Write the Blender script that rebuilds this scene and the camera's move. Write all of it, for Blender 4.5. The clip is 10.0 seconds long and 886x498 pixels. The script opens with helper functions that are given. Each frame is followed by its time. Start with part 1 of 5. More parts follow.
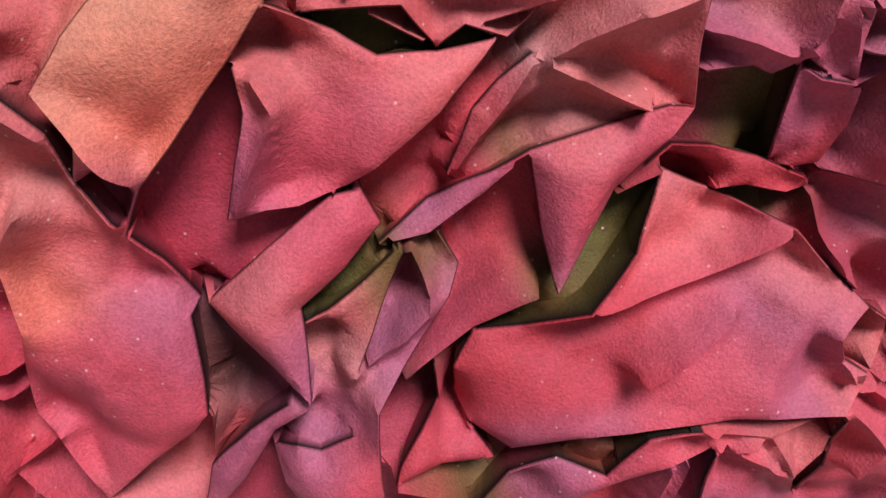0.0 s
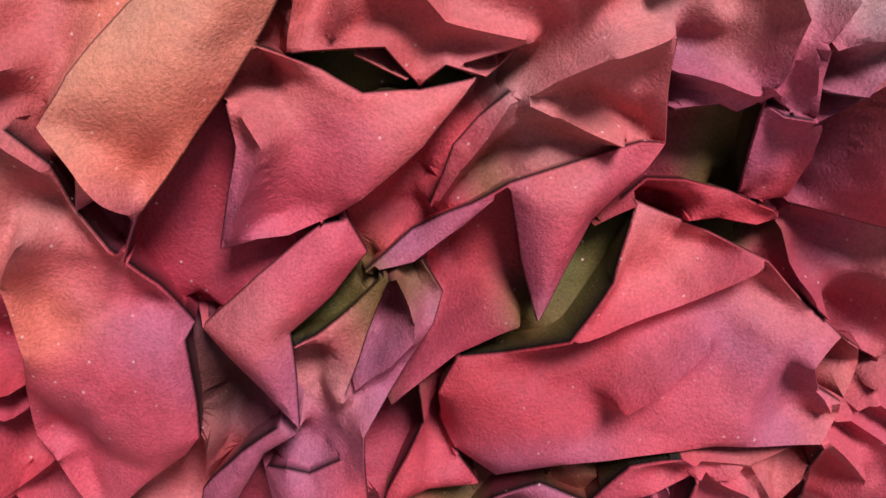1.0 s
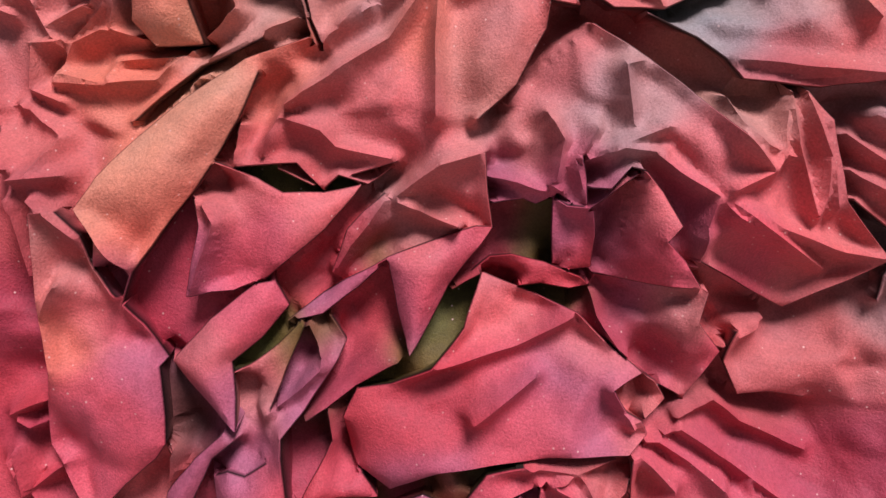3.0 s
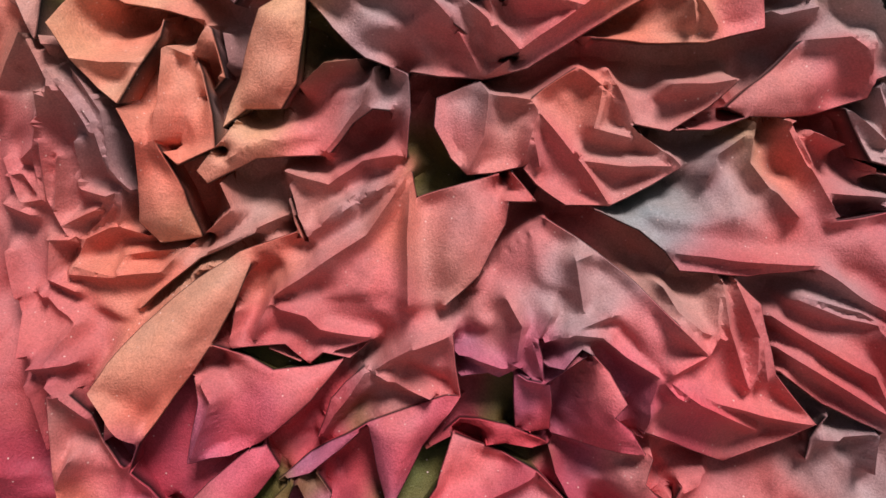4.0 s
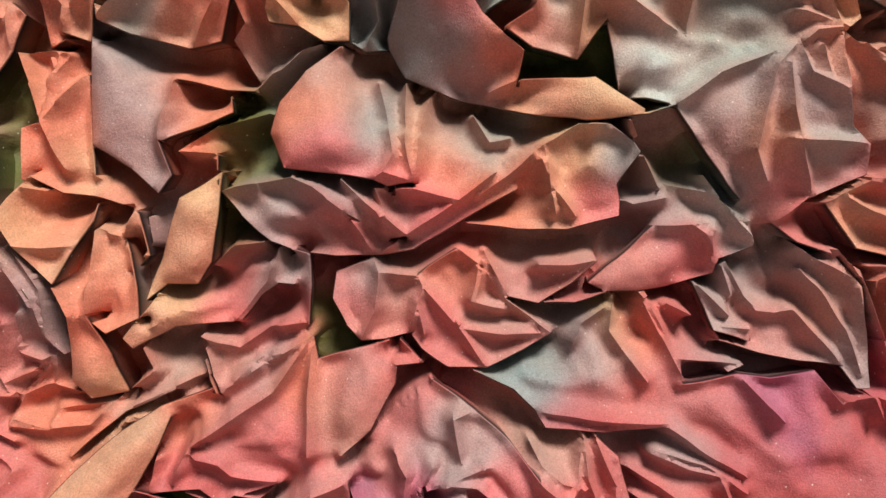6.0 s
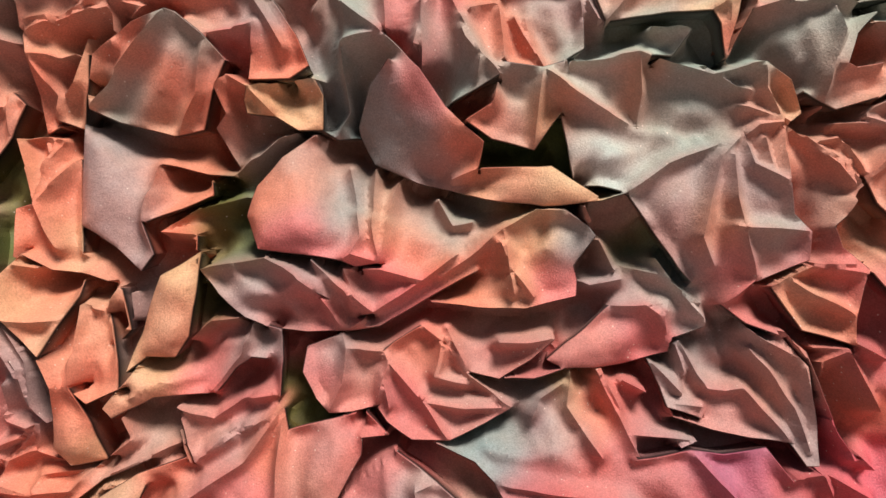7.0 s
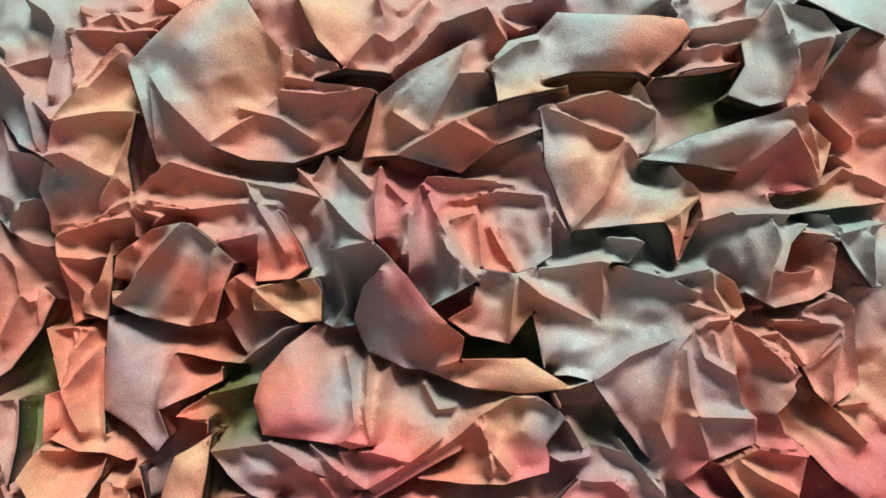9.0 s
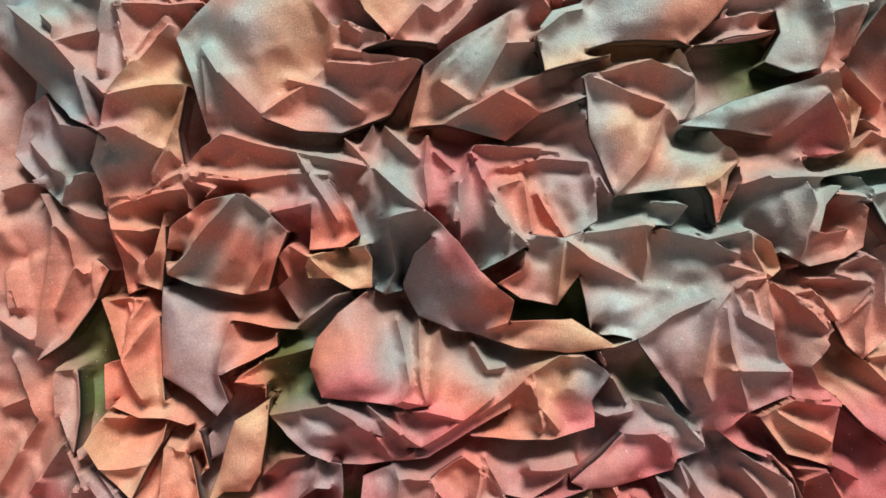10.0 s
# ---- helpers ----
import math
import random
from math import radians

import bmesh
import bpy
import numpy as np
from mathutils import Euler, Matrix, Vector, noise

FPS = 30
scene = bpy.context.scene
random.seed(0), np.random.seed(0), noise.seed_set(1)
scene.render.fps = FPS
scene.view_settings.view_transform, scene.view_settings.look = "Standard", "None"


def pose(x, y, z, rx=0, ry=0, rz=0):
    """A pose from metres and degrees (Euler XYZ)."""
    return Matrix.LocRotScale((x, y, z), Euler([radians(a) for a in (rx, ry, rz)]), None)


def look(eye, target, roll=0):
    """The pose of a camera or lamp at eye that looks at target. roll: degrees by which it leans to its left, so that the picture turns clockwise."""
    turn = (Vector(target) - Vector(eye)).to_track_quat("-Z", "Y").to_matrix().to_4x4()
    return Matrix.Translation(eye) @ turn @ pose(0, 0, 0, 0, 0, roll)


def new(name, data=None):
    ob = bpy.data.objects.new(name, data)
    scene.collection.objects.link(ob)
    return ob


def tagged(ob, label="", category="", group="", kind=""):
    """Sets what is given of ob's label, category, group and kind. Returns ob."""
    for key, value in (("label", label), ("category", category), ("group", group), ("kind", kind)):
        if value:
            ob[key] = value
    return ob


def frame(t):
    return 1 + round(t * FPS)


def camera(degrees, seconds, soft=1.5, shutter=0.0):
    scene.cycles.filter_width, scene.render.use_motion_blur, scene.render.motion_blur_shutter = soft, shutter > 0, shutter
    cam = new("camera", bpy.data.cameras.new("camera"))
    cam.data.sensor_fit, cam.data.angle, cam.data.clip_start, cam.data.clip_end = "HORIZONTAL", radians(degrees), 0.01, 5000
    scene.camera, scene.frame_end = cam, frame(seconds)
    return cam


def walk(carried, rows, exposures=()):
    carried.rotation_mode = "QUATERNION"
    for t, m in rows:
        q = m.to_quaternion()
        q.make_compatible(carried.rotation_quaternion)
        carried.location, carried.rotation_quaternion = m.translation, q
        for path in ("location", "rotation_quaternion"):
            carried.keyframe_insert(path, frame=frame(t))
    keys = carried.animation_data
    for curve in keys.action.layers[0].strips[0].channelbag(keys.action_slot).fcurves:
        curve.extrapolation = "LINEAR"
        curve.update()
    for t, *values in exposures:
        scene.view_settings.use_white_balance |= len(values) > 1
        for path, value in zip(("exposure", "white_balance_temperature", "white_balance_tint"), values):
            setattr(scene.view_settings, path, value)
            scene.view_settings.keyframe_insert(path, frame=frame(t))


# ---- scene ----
cam = camera(59.2, 10.0)
HIGH = 1.4  # height of the relief's middle over the ground
ROWS = [
    (0, -0.1438, -0.2579, -0.0549, 63.8, -1.43, -3.34),
    (0.5, -0.1429, -0.2605, -0.054, 64.62, -1.4, -3.05),
    (1, -0.1347, -0.2726, -0.0542, 67, -1.4, -2.58),
    (1.5, -0.1272, -0.297, -0.072, 70.47, -1.26, -1.78),
    (2, -0.1121, -0.3265, -0.1028, 74.5, -0.94, -0.58),
    (2.5, -0.0899, -0.3707, -0.1094, 79.52, -0.66, 0.07),
    (3, -0.0531, -0.413, -0.0784, 81.45, -0.18, 1.57),
    (3.2, -0.0467, -0.4229, -0.0525, 81.71, 0.08, 1.76),
    (4.3, -0.0333, -0.4565, 0.0199, 84.03, 0.58, 1.15),
    (4.5, -0.0305, -0.4571, 0.0201, 84.42, 0.63, 0.93),
    (5, -0.0249, -0.4706, 0.0227, 84.66, 0.58, 0.68),
    (5.5, -0.0081, -0.5059, 0.0493, 85.34, 0.36, 0.71),
    (5.7, 0.0062, -0.5057, 0.0773, 85.66, 0.27, 0.74),
    (6.8, 0.0707, -0.528, 0.1137, 88.95, -0.26, 2.1),
    (7, 0.0642, -0.5345, 0.1184, 90.02, -0.36, 2.04),
    (7.5, 0.0645, -0.5522, 0.1654, 90.99, -0.35, 2.43),
    (8, 0.0709, -0.5803, 0.203, 92.59, -0.26, 2.41),
    (8.5, 0.074, -0.593, 0.2233, 92.31, -0.11, 2.21),
    (9, 0.075, -0.6031, 0.2238, 93.33, 0.04, 1.8),
    (9.5, 0.0666, -0.6156, 0.2424, 92.35, 0.5, 0.95),
    (10, 0.0179, -0.623, 0.225, 90.71, 1.06, 0.07),
]
# the white balance drifts from pink to neutral
EXPOSURES = [(0, -0.03, 6000, 46), (2.8, 0.03, 5950, 46), (4.5, 0.14, 5650, 15), (5.6, 0.24, 5600, 2), (7, 0.42, 5600, 0), (8.5, 0.4, 5100, -7), (10, 0.36, 5000, -7)]
walk(cam, [(t, pose(x, y, HIGH + z, rx, ry, rz)) for t, x, y, z, rx, ry, rz in ROWS], EXPOSURES)

# ---- light: a wide bright source from above and a soft overcast surround ----
world = bpy.data.worlds.new("surround")
scene.world = world
world.use_nodes = True
sky = world.node_tree.nodes.new("ShaderNodeTexSky")
sky.sky_type, sky.sun_disc = "NISHITA", False
sky.sun_elevation, sky.sun_rotation = radians(45), radians(146)
sky.air_density, sky.dust_density, sky.ozone_density = 1.0, 4.0, 0.6
world.node_tree.links.new(sky.outputs[0], world.node_tree.nodes["Background"].inputs[0])
world.node_tree.nodes["Background"].inputs[1].default_value = 0.028

sun_data = bpy.data.lights.new("sun", "SUN")
sun_data.energy, sun_data.angle, sun_data.color = 4.7, radians(19), (1.0, 0.86, 0.74)
sun = new("sun", sun_data)
sun.matrix_world = look((0.55, -1.4, HIGH + 1.9), (0, 0, HIGH))

# ---- paint ----
PAINT = {
    "p": (0.50, 0.085, 0.110),   # crimson pink
    "l": (0.55, 0.140, 0.135),   # light pink
    "r": (0.45, 0.055, 0.065),   # red
    "d": (0.34, 0.045, 0.068),   # dark crimson
    "m": (0.36, 0.100, 0.155),   # mauve; on folds facing down it also stands for bluish light
    "o": (0.58, 0.172, 0.105),   # salmon orange
    "q": (0.52, 0.205, 0.14),   # faded peach
    "t": (0.53, 0.235, 0.145),   # tan peach
    "w": (0.57, 0.31, 0.175),    # warm straw
    "g": (0.30, 0.27, 0.235),   # grey
    "c": (0.32, 0.305, 0.262),   # pale green grey
    "a": (0.25, 0.235, 0.225),   # slate
    "s": (0.42, 0.37, 0.33),     # pale silver
    "k": (0.35, 0.22, 0.205),   # grey mauve
    "b": (0.44, 0.215, 0.17),   # brown rose
    "e": (0.47, 0.125, 0.115),   # dusty red
    "f": (0.40, 0.085, 0.085),   # dark dusty red
    "h": (0.48, 0.175, 0.150),   # faded rose
    "v": (0.10, 0.098, 0.022),   # olive under-coat
    "n": (0.07, 0.036, 0.022),   # blackish brown
}


def tree_of(name):
    mat = bpy.data.materials.new(name)
    mat.use_nodes = True
    return mat, mat.node_tree.nodes, mat.node_tree.links, mat.node_tree.nodes["Principled BSDF"]


def painted_paper():
    mat, nodes, links, shader = tree_of("sprayed_paper")
    place = nodes.new("ShaderNodeTexCoord")
    paint = nodes.new("ShaderNodeAttribute")
    paint.attribute_name = "paint"

    def noise_at(scale, detail, rough=0.55):
        n = nodes.new("ShaderNodeTexNoise")
        n.inputs["Scale"].default_value, n.inputs["Detail"].default_value, n.inputs["Roughness"].default_value = scale, detail, rough
        links.new(place.outputs["Object"], n.inputs["Vector"])
        return n

    def ramp(source, low, high, a, b):
        r = nodes.new("ShaderNodeMapRange")
        r.inputs["From Min"].default_value, r.inputs["From Max"].default_value = low, high
        r.inputs["To Min"].default_value, r.inputs["To Max"].default_value = a, b
        links.new(source, r.inputs["Value"])
        return r.outputs[0]

    def mix(kind, factor, a, b):
        m = nodes.new("ShaderNodeMix")
        m.data_type, m.blend_type = "RGBA", kind
        for source, slot in ((factor, m.inputs["Factor"]), (a, m.inputs["A"]), (b, m.inputs["B"])):
            if isinstance(source, (int, float)):
                slot.default_value = source
            elif isinstance(source, tuple):
                slot.default_value = (*source, 1)
            else:
                links.new(source, slot)
        return m.outputs["Result"]

    cloud = noise_at(22, 3)
    drift = noise_at(9, 2)
    grain = noise_at(760, 3, 0.65)
    mottle = noise_at(160, 4, 0.65)
    # sprayed tints drift over the sheet
    warm = mix("MULTIPLY", 0.8, paint.outputs["Color"], (1.25, 0.80, 0.60))
    cool = mix("MULTIPLY", 0.8, paint.outputs["Color"], (0.80, 1.0, 1.06))
    base = mix("MIX", ramp(cloud.outputs["Fac"], 0.36, 0.64, 0.0, 1.0), warm, cool)
    base = mix("MIX", 0.32, paint.outputs["Color"], base)
    tone = ramp(mottle.outputs["Fac"], 0.3, 0.7, 0.92, 1.08)
    tones = nodes.new("ShaderNodeCombineColor")
    for n in range(3):
        links.new(tone, tones.inputs[n])
    base = mix("MULTIPLY", 1.0, base, tones.outputs[0])
    fine = ramp(grain.outputs["Fac"], 0.3, 0.7, 0.80, 1.20)
    fines = nodes.new("ShaderNodeCombineColor")
    for n in range(3):
        links.new(fine, fines.inputs[n])
    base = mix("MULTIPLY", 1.0, base, fines.outputs[0])
    # fine pale spatter of the spray
    spots = nodes.new("ShaderNodeTexVoronoi")
    spots.inputs["Scale"].default_value = 130
    links.new(place.outputs["Object"], spots.inputs["Vector"])
    dots = ramp(spots.outputs["Distance"], 0.10, 0.05, 0.0, 1.0)
    few = ramp(drift.outputs["Fac"], 0.42, 0.62, 0.1, 0.8)
    both = nodes.new("ShaderNodeMath")
    both.operation = "MULTIPLY"
    links.new(dots, both.inputs[0])
    links.new(few, both.inputs[1])
    base = mix("MIX", both.outputs[0], base, (0.78, 0.60, 0.50))
    links.new(base, shader.inputs["Base Color"])
    shader.inputs["Roughness"].default_value = 0.62
    links.new(ramp(mottle.outputs["Fac"], 0.3, 0.7, 0.54, 0.72), shader.inputs["Roughness"])
    shader.inputs["Specular IOR Level"].default_value = 0.28
    # paper tooth, wrinkles
    wrinkle = nodes.new("ShaderNodeTexNoise")
    wrinkle.noise_type = "RIDGED_MULTIFRACTAL"
    wrinkle.inputs["Scale"].default_value, wrinkle.inputs["Detail"].default_value = 34, 3
    links.new(place.outputs["Object"], wrinkle.inputs["Vector"])
    low = nodes.new("ShaderNodeBump")
    low.inputs["Strength"].default_value, low.inputs["Distance"].default_value = 0.5, 0.0009
    links.new(wrinkle.outputs["Fac"], low.inputs["Height"])
    high = nodes.new("ShaderNodeBump")
    high.inputs["Strength"].default_value, high.inputs["Distance"].default_value = 0.75, 0.0008
    links.new(grain.outputs["Fac"], high.inputs["Height"])
    links.new(low.outputs[0], high.inputs["Normal"])
    links.new(high.outputs[0], shader.inputs["Normal"])
    return mat


def plaster(name, colour, scale):
    mat, nodes, links, shader = tree_of(name)
    n = nodes.new("ShaderNodeTexNoise")
    n.inputs["Scale"].default_value, n.inputs["Detail"].default_value = scale, 6
    r = nodes.new("ShaderNodeValToRGB")
    r.color_ramp.elements[0].color = (*[c * 0.8 for c in colour], 1)
    r.color_ramp.elements[1].color = (*[c * 1.15 for c in colour], 1)
    links.new(n.outputs["Fac"], r.inputs[0])
    links.new(r.outputs[0], shader.inputs["Base Color"])
    b = nodes.new("ShaderNodeBump")
    b.inputs["Strength"].default_value = 0.2
    links.new(n.outputs["Fac"], b.inputs["Height"])
    links.new(b.outputs[0], shader.inputs["Normal"])
    shader.inputs["Roughness"].default_value = 0.85
    return mat


PAPER = painted_paper()
WALL = plaster("plaster_wall", (0.55, 0.52, 0.47), 30)
FLOOR = plaster("concrete_floor", (0.30, 0.28, 0.26), 8)

# ---- the large structure ----


def block(name, low, high, mat, label, kind="structure", category=""):
    bm = bmesh.new()
    bmesh.ops.create_cube(bm, size=1)
    for v in bm.verts:
        v.co = [low[n] + (v.co[n] + 0.5) * (high[n] - low[n]) for n in range(3)]
    bmesh.ops.bevel(bm, geom=bm.edges[:], offset=0.004, segments=2, affect="EDGES")
    data = bpy.data.meshes.new(name)
    bm.to_mesh(data)
    bm.free()
    data.materials.append(mat)
    return tagged(new(name, data), label, category or name, kind=kind)


block("wall_back", (-3.0, 0.075, 0.0), (3.0, 0.275, 3.2), WALL, "plain plastered wall behind the paper relief", category="wall")
block("floor", (-3.0, -4.0, -0.1), (3.0, 0.275, 0.0), FLOOR, "plain grey concrete floor before the wall")

# ---- crumpled paper ----
from mathutils.geometry import delaunay_2d_cdt as delaunay

# Places are millimetres across, up and out from the relief's middle.
CREASES, VALLEYS, BRIMS, HOLLOWS, FOLDS = [], [], [], [], []
STEP = 1.3
SLOPE, REACH, BULGE = 2.4, 15, 8.0


def crease(*corners):
    """A ridge of the paper, straight from corner to corner; it slopes off on both sides."""
    CREASES.append(corners)


def brim(least, *corners):
    """An outer edge of a fold, where the paper turns under; what lies on its right is lower by at least so much."""
    BRIMS.append((least, corners))


def valley(*corners):
    """A bend where two slopes meet low."""
    VALLEYS.append(corners)


def hollow(corner):
    """The bottom of a pocket between folds."""
    HOLLOWS.append(corner)


def fold(x, z, paint):
    FOLDS.append((x, z, paint))


def noise_mm(x, z, size, seed):
    return noise.noise((x / size + seed * 7.3, z / size - seed * 3.1, seed * 1.7))


def dense(corners):
    """The line in short steps."""
    corners = np.array(corners, float)
    out = []
    for p, q in zip(corners[:-1], corners[1:]):
        steps = max(1, int(np.linalg.norm((q - p)[:2]) / STEP))
        out += [p + (q - p) * n / steps for n in range(steps)]
    return np.array(out + [corners[-1]])


brim(20, (-249, -117, 28), (-239, -134, 31), (-244, -148, 21))
brim(20, (-235, -171, 13), (-226, -151, 18), (-208, -128, 18), (-194, -108, 11))
crease((-239, -134, 31), (-226, -151, 18))
brim(20, (-275, -121, 25), (-276, -178, 21), (-272, -205, 21), (-282, -228, 7), (-284, -253, 2), (-263, -296, 4))
brim(20, (-263, -296, 4), (-241, -273, 8), (-222, -257, 10), (-216, -248, 11), (-217, -222, 10), (-218, -205, 9), (-216, -202, 0), (-225, -181, 10), (-236, -163, 22), (-247, -148, 18), (-250, -132, 24), (-262, -119, 25))
crease((-275, -121, 25), (-262, -119, 25))
crease((-276, -178, 21), (-262, -158, 23))
valley((-262, -158, 23), (-248, -158, 19), (-247, -148, 18))
valley((-216, -202, 0), (-220, -206, 17))
valley((-272, -205, 21), (-256, -196, 8))
brim(20, (-263, -296, 4), (-256, -315, 4))
crease((-214, -257, 9), (-218, -280, 4))
brim(20, (-225, -308, 5), (-205, -285, 6), (-191, -256, 11), (-177, -243, 15))
brim(20, (-183, -241, 14), (-200, -257, 10), (-218, -280, 4), (-225, -308, 5))
brim(20, (-212, -204, 1), (-193, -221, 11), (-175, -237, 19), (-176, -221, 13), (-178, -202, 10), (-162, -188, 3), (-149, -172, -2), (-156, -159, 0))
brim(5, (-156, -159, 0), (-166, -161, 2), (-189, -179, 8), (-212, -204, 1))
brim(20, (-194, -112, 8), (-192, -128, 12), (-196, -150, 14), (-200, -165, 12), (-188, -163, 8), (-177, -163, 5), (-160, -156, 1), (-150, -148, 7), (-128, -130, 1), (-109, -107, -8), (-129, -112, -6), (-149, -111, 4), (-163, -103, 2), (-185, -94, 8))
valley((-194, -112, 8), (-185, -94, 8))
valley((-182, -126, 15), (-182, -146, 8), (-179, -163, 5))
brim(20, (-174, -96, 6), (-141, -95, 4), (-129, -109, -5), (-120, -101, -2), (-105, -106, -9), (-93, -98, -20))
brim(20, (-39, -129, -4), (-41, -109, 0), (-43, -89, 5))
crease((-93, -115, -14), (-65, -95, 11), (-43, -89, 5))
valley((-98, -108, -15), (-114, -136, -14), (-123, -157, -4))
crease((-93, -115, -14), (-56, -128, 6))
valley((-93, -115, -14), (-94, -124, -7))
valley((-94, -124, -7), (-56, -128, 6))
valley((-93, -115, -14), (-123, -157, -4))
brim(5, (-39, -129, -4), (-47, -129, -4), (-66, -136, -5), (-94, -146, -7), (-108, -155, -6), (-131, -168, -13), (-149, -181, -2))
brim(20, (-149, -181, -2), (-131, -177, -4), (-111, -163, -6), (-94, -146, -7), (-88, -176, -3), (-84, -190, 0), (-82, -198, 6), (-72, -182, -2), (-62, -162, -8), (-45, -139, -2), (-39, -129, -4))
brim(5, (-139, -179, 0), (-154, -194, 3), (-168, -204, 9), (-178, -209, 11))
brim(20, (-158, -228, 13), (-150, -207, 6), (-143, -189, -1), (-139, -179, 0))
crease((-139, -179, 0), (-130, -200, -2), (-130, -206, 4))
crease((-130, -206, 4), (-147, -222, 9), (-158, -230, 13))
valley((-178, -209, 11), (-162, -206, 10), (-161, -229, 17), (-175, -237, 19))
brim(20, (-150, -250, 25), (-150, -240, 24), (-140, -230, 7), (-123, -203, -2), (-119, -194, -11), (-128, -179, -9))
crease((-139, -179, 0), (-128, -179, -9))
brim(20, (-139, -236, 7), (-128, -230, 1), (-113, -218, -3), (-88, -203, 1))
brim(20, (-43, -156, -12), (-52, -184, 2), (-70, -204, 13), (-93, -217, -1), (-112, -221, -4), (-119, -236, -2), (-118, -258, -17), (-112, -265, -4), (-94, -278, -1), (-66, -263, 11), (-36, -256, 15), (-6, -251, 16), (35, -247, 20), (46, -240, 9), (41, -230, 16), (35, -228, 10), (26, -213, 18), (44, -208, 2), (24, -191, 1), (8, -176, -1), (-13, -168, -16), (-43, -156, -12))
brim(20, (41, -230, 16), (58, -224, -5), (50, -211, 5), (44, -208, 2))
brim(20, (-59, -165, -11), (-45, -156, -8), (-25, -162, -9), (-10, -160, -10), (5, -163, -9), (15, -162, -14))
brim(5, (15, -162, -14), (10, -157, -8), (-9, -149, -9), (-27, -145, -8), (-39, -148, -18), (-59, -165, -11))
crease((15, -162, -14), (20, -178, -6), (30, -193, 3))
brim(20, (-6, -113, 2), (-6, -131, -3), (-4, -150, -9), (5, -152, -8), (16, -151, -11), (16, -133, 1), (14, -119, 6))
brim(5, (10, -117, 10), (1, -117, 4), (-6, -113, 2))
brim(20, (-3, -110, 1), (6, -116, 5), (10, -117, 10), (9, -103, 9), (6, -92, 16))
brim(20, (-39, -115, -1), (-22, -112, 1), (-15, -115, 1), (-3, -110, 1))
crease((-40, -102, 2), (-26, -104, 3), (-14, -108, 4), (-3, -110, 1))
brim(20, (11, -106, 9), (21, -106, 19), (32, -96, 14), (36, -97, 22))
valley((36, -97, 22), (31, -132, 7), (18, -154, -6))
brim(20, (68, -158, 17), (60, -144, 16), (48, -133, 25), (55, -125, 25), (47, -109, 19), (36, -97, 22))
brim(5, (17, -154, -13), (39, -156, 2), (56, -158, 12), (68, -158, 17))
valley((17, -154, -13), (29, -167, -5), (48, -177, 0))
brim(20, (70, -224, -9), (77, -208, -1), (86, -196, -1), (70, -177, 14), (73, -160, 14))
brim(20, (30, -193, 3), (47, -209, 5), (70, -224, -9))
brim(20, (-193, -272, 0), (-188, -284, 10), (-182, -297, 10), (-160, -292, 21), (-148, -285, 18), (-150, -250, 25))
brim(5, (-158, -257, 14), (-173, -267, 11), (-182, -264, 12), (-193, -272, 0))
brim(20, (-127, -232, 1), (-126, -249, 0), (-140, -278, 10), (-142, -285, 12), (-123, -282, 3), (-102, -283, -2), (-114, -265, -4), (-119, -250, -3), (-118, -234, -2))
brim(20, (-85, -314, 4), (-54, -292, 8), (-29, -276, 14), (-7, -268, 10))
brim(20, (-19, -257, 17), (-40, -263, 14), (-54, -286, 9), (-75, -280, 4), (-94, -290, 1), (-112, -308, 7))
brim(20, (-9, -269, 14), (-12, -283, 14), (-13, -307, 13))
crease((-9, -269, 14), (0, -266, 15), (9, -260, 16))
crease((9, -260, 16), (16, -271, 14), (25, -284, 14))
brim(20, (50, -327, -20), (28, -294, 9), (25, -284, 14), (36, -272, 12), (37, -264, 11))
crease((-19, -257, 17), (9, -260, 16), (30, -252, 13))
brim(20, (38, -250, 19), (39, -266, 12), (39, -281, 11), (48, -326, -19))
crease((90, -270, 5), (96, -283, 6))
valley((50, -238, 7), (62, -240, -5), (93, -220, -7))
crease((-302, -256, 3), (-297, -280, 4))
crease((-297, -280, 4), (-288, -273, 4), (-276, -263, 3))
crease((-297, -280, 4), (-278, -315, 4))
crease((-303, -234, 2), (-284, -224, 8))
hollow((-224, -170, -16))
hollow((-217, -150, -15))
hollow((-229, -188, -12))
hollow((-212, -242, -12))
hollow((-218, -270, -17))
hollow((-192, -228, -7))
hollow((-132, -252, -26))
hollow((-114, -115, -25))
hollow((-144, -106, -21))
hollow((-164, -197, -11))
hollow((-144, -212, -10))
hollow((-103, -183, -23))
hollow((-99, -136, -17))
hollow((-62, -206, -11))
hollow((-53, -181, -28))
hollow((8, -174, -23))
hollow((-10, -140, -17))
hollow((26, -128, -4))
hollow((53, -221, -12))
hollow((-60, -286, -16))
hollow((-87, -294, -18))
hollow((-20, -300, -6))
hollow((40, -268, -7))
hollow((-206, -316, -14))
hollow((-128, -305, -6))
hollow((-251, -129, 10))
hollow((-256, -146, 5))
hollow((-167, -259, 4))
hollow((62, -251, -8))
hollow((102, -248, -23))
hollow((-299, -208, -7))
hollow((-134, -142, -16))
hollow((-124, -150, -20))
hollow((-82, -94, -13))
hollow((-22, -130, -19))
brim(5, (-135, -30, -7), (-169, -41, -4), (-193, -57, -3), (-223, -82, 9), (-240, -102, 23), (-249, -117, 28))
brim(20, (-194, -108, 11), (-172, -73, 5), (-162, -47, -2))
valley((-162, -47, -2), (-135, -30, -7))
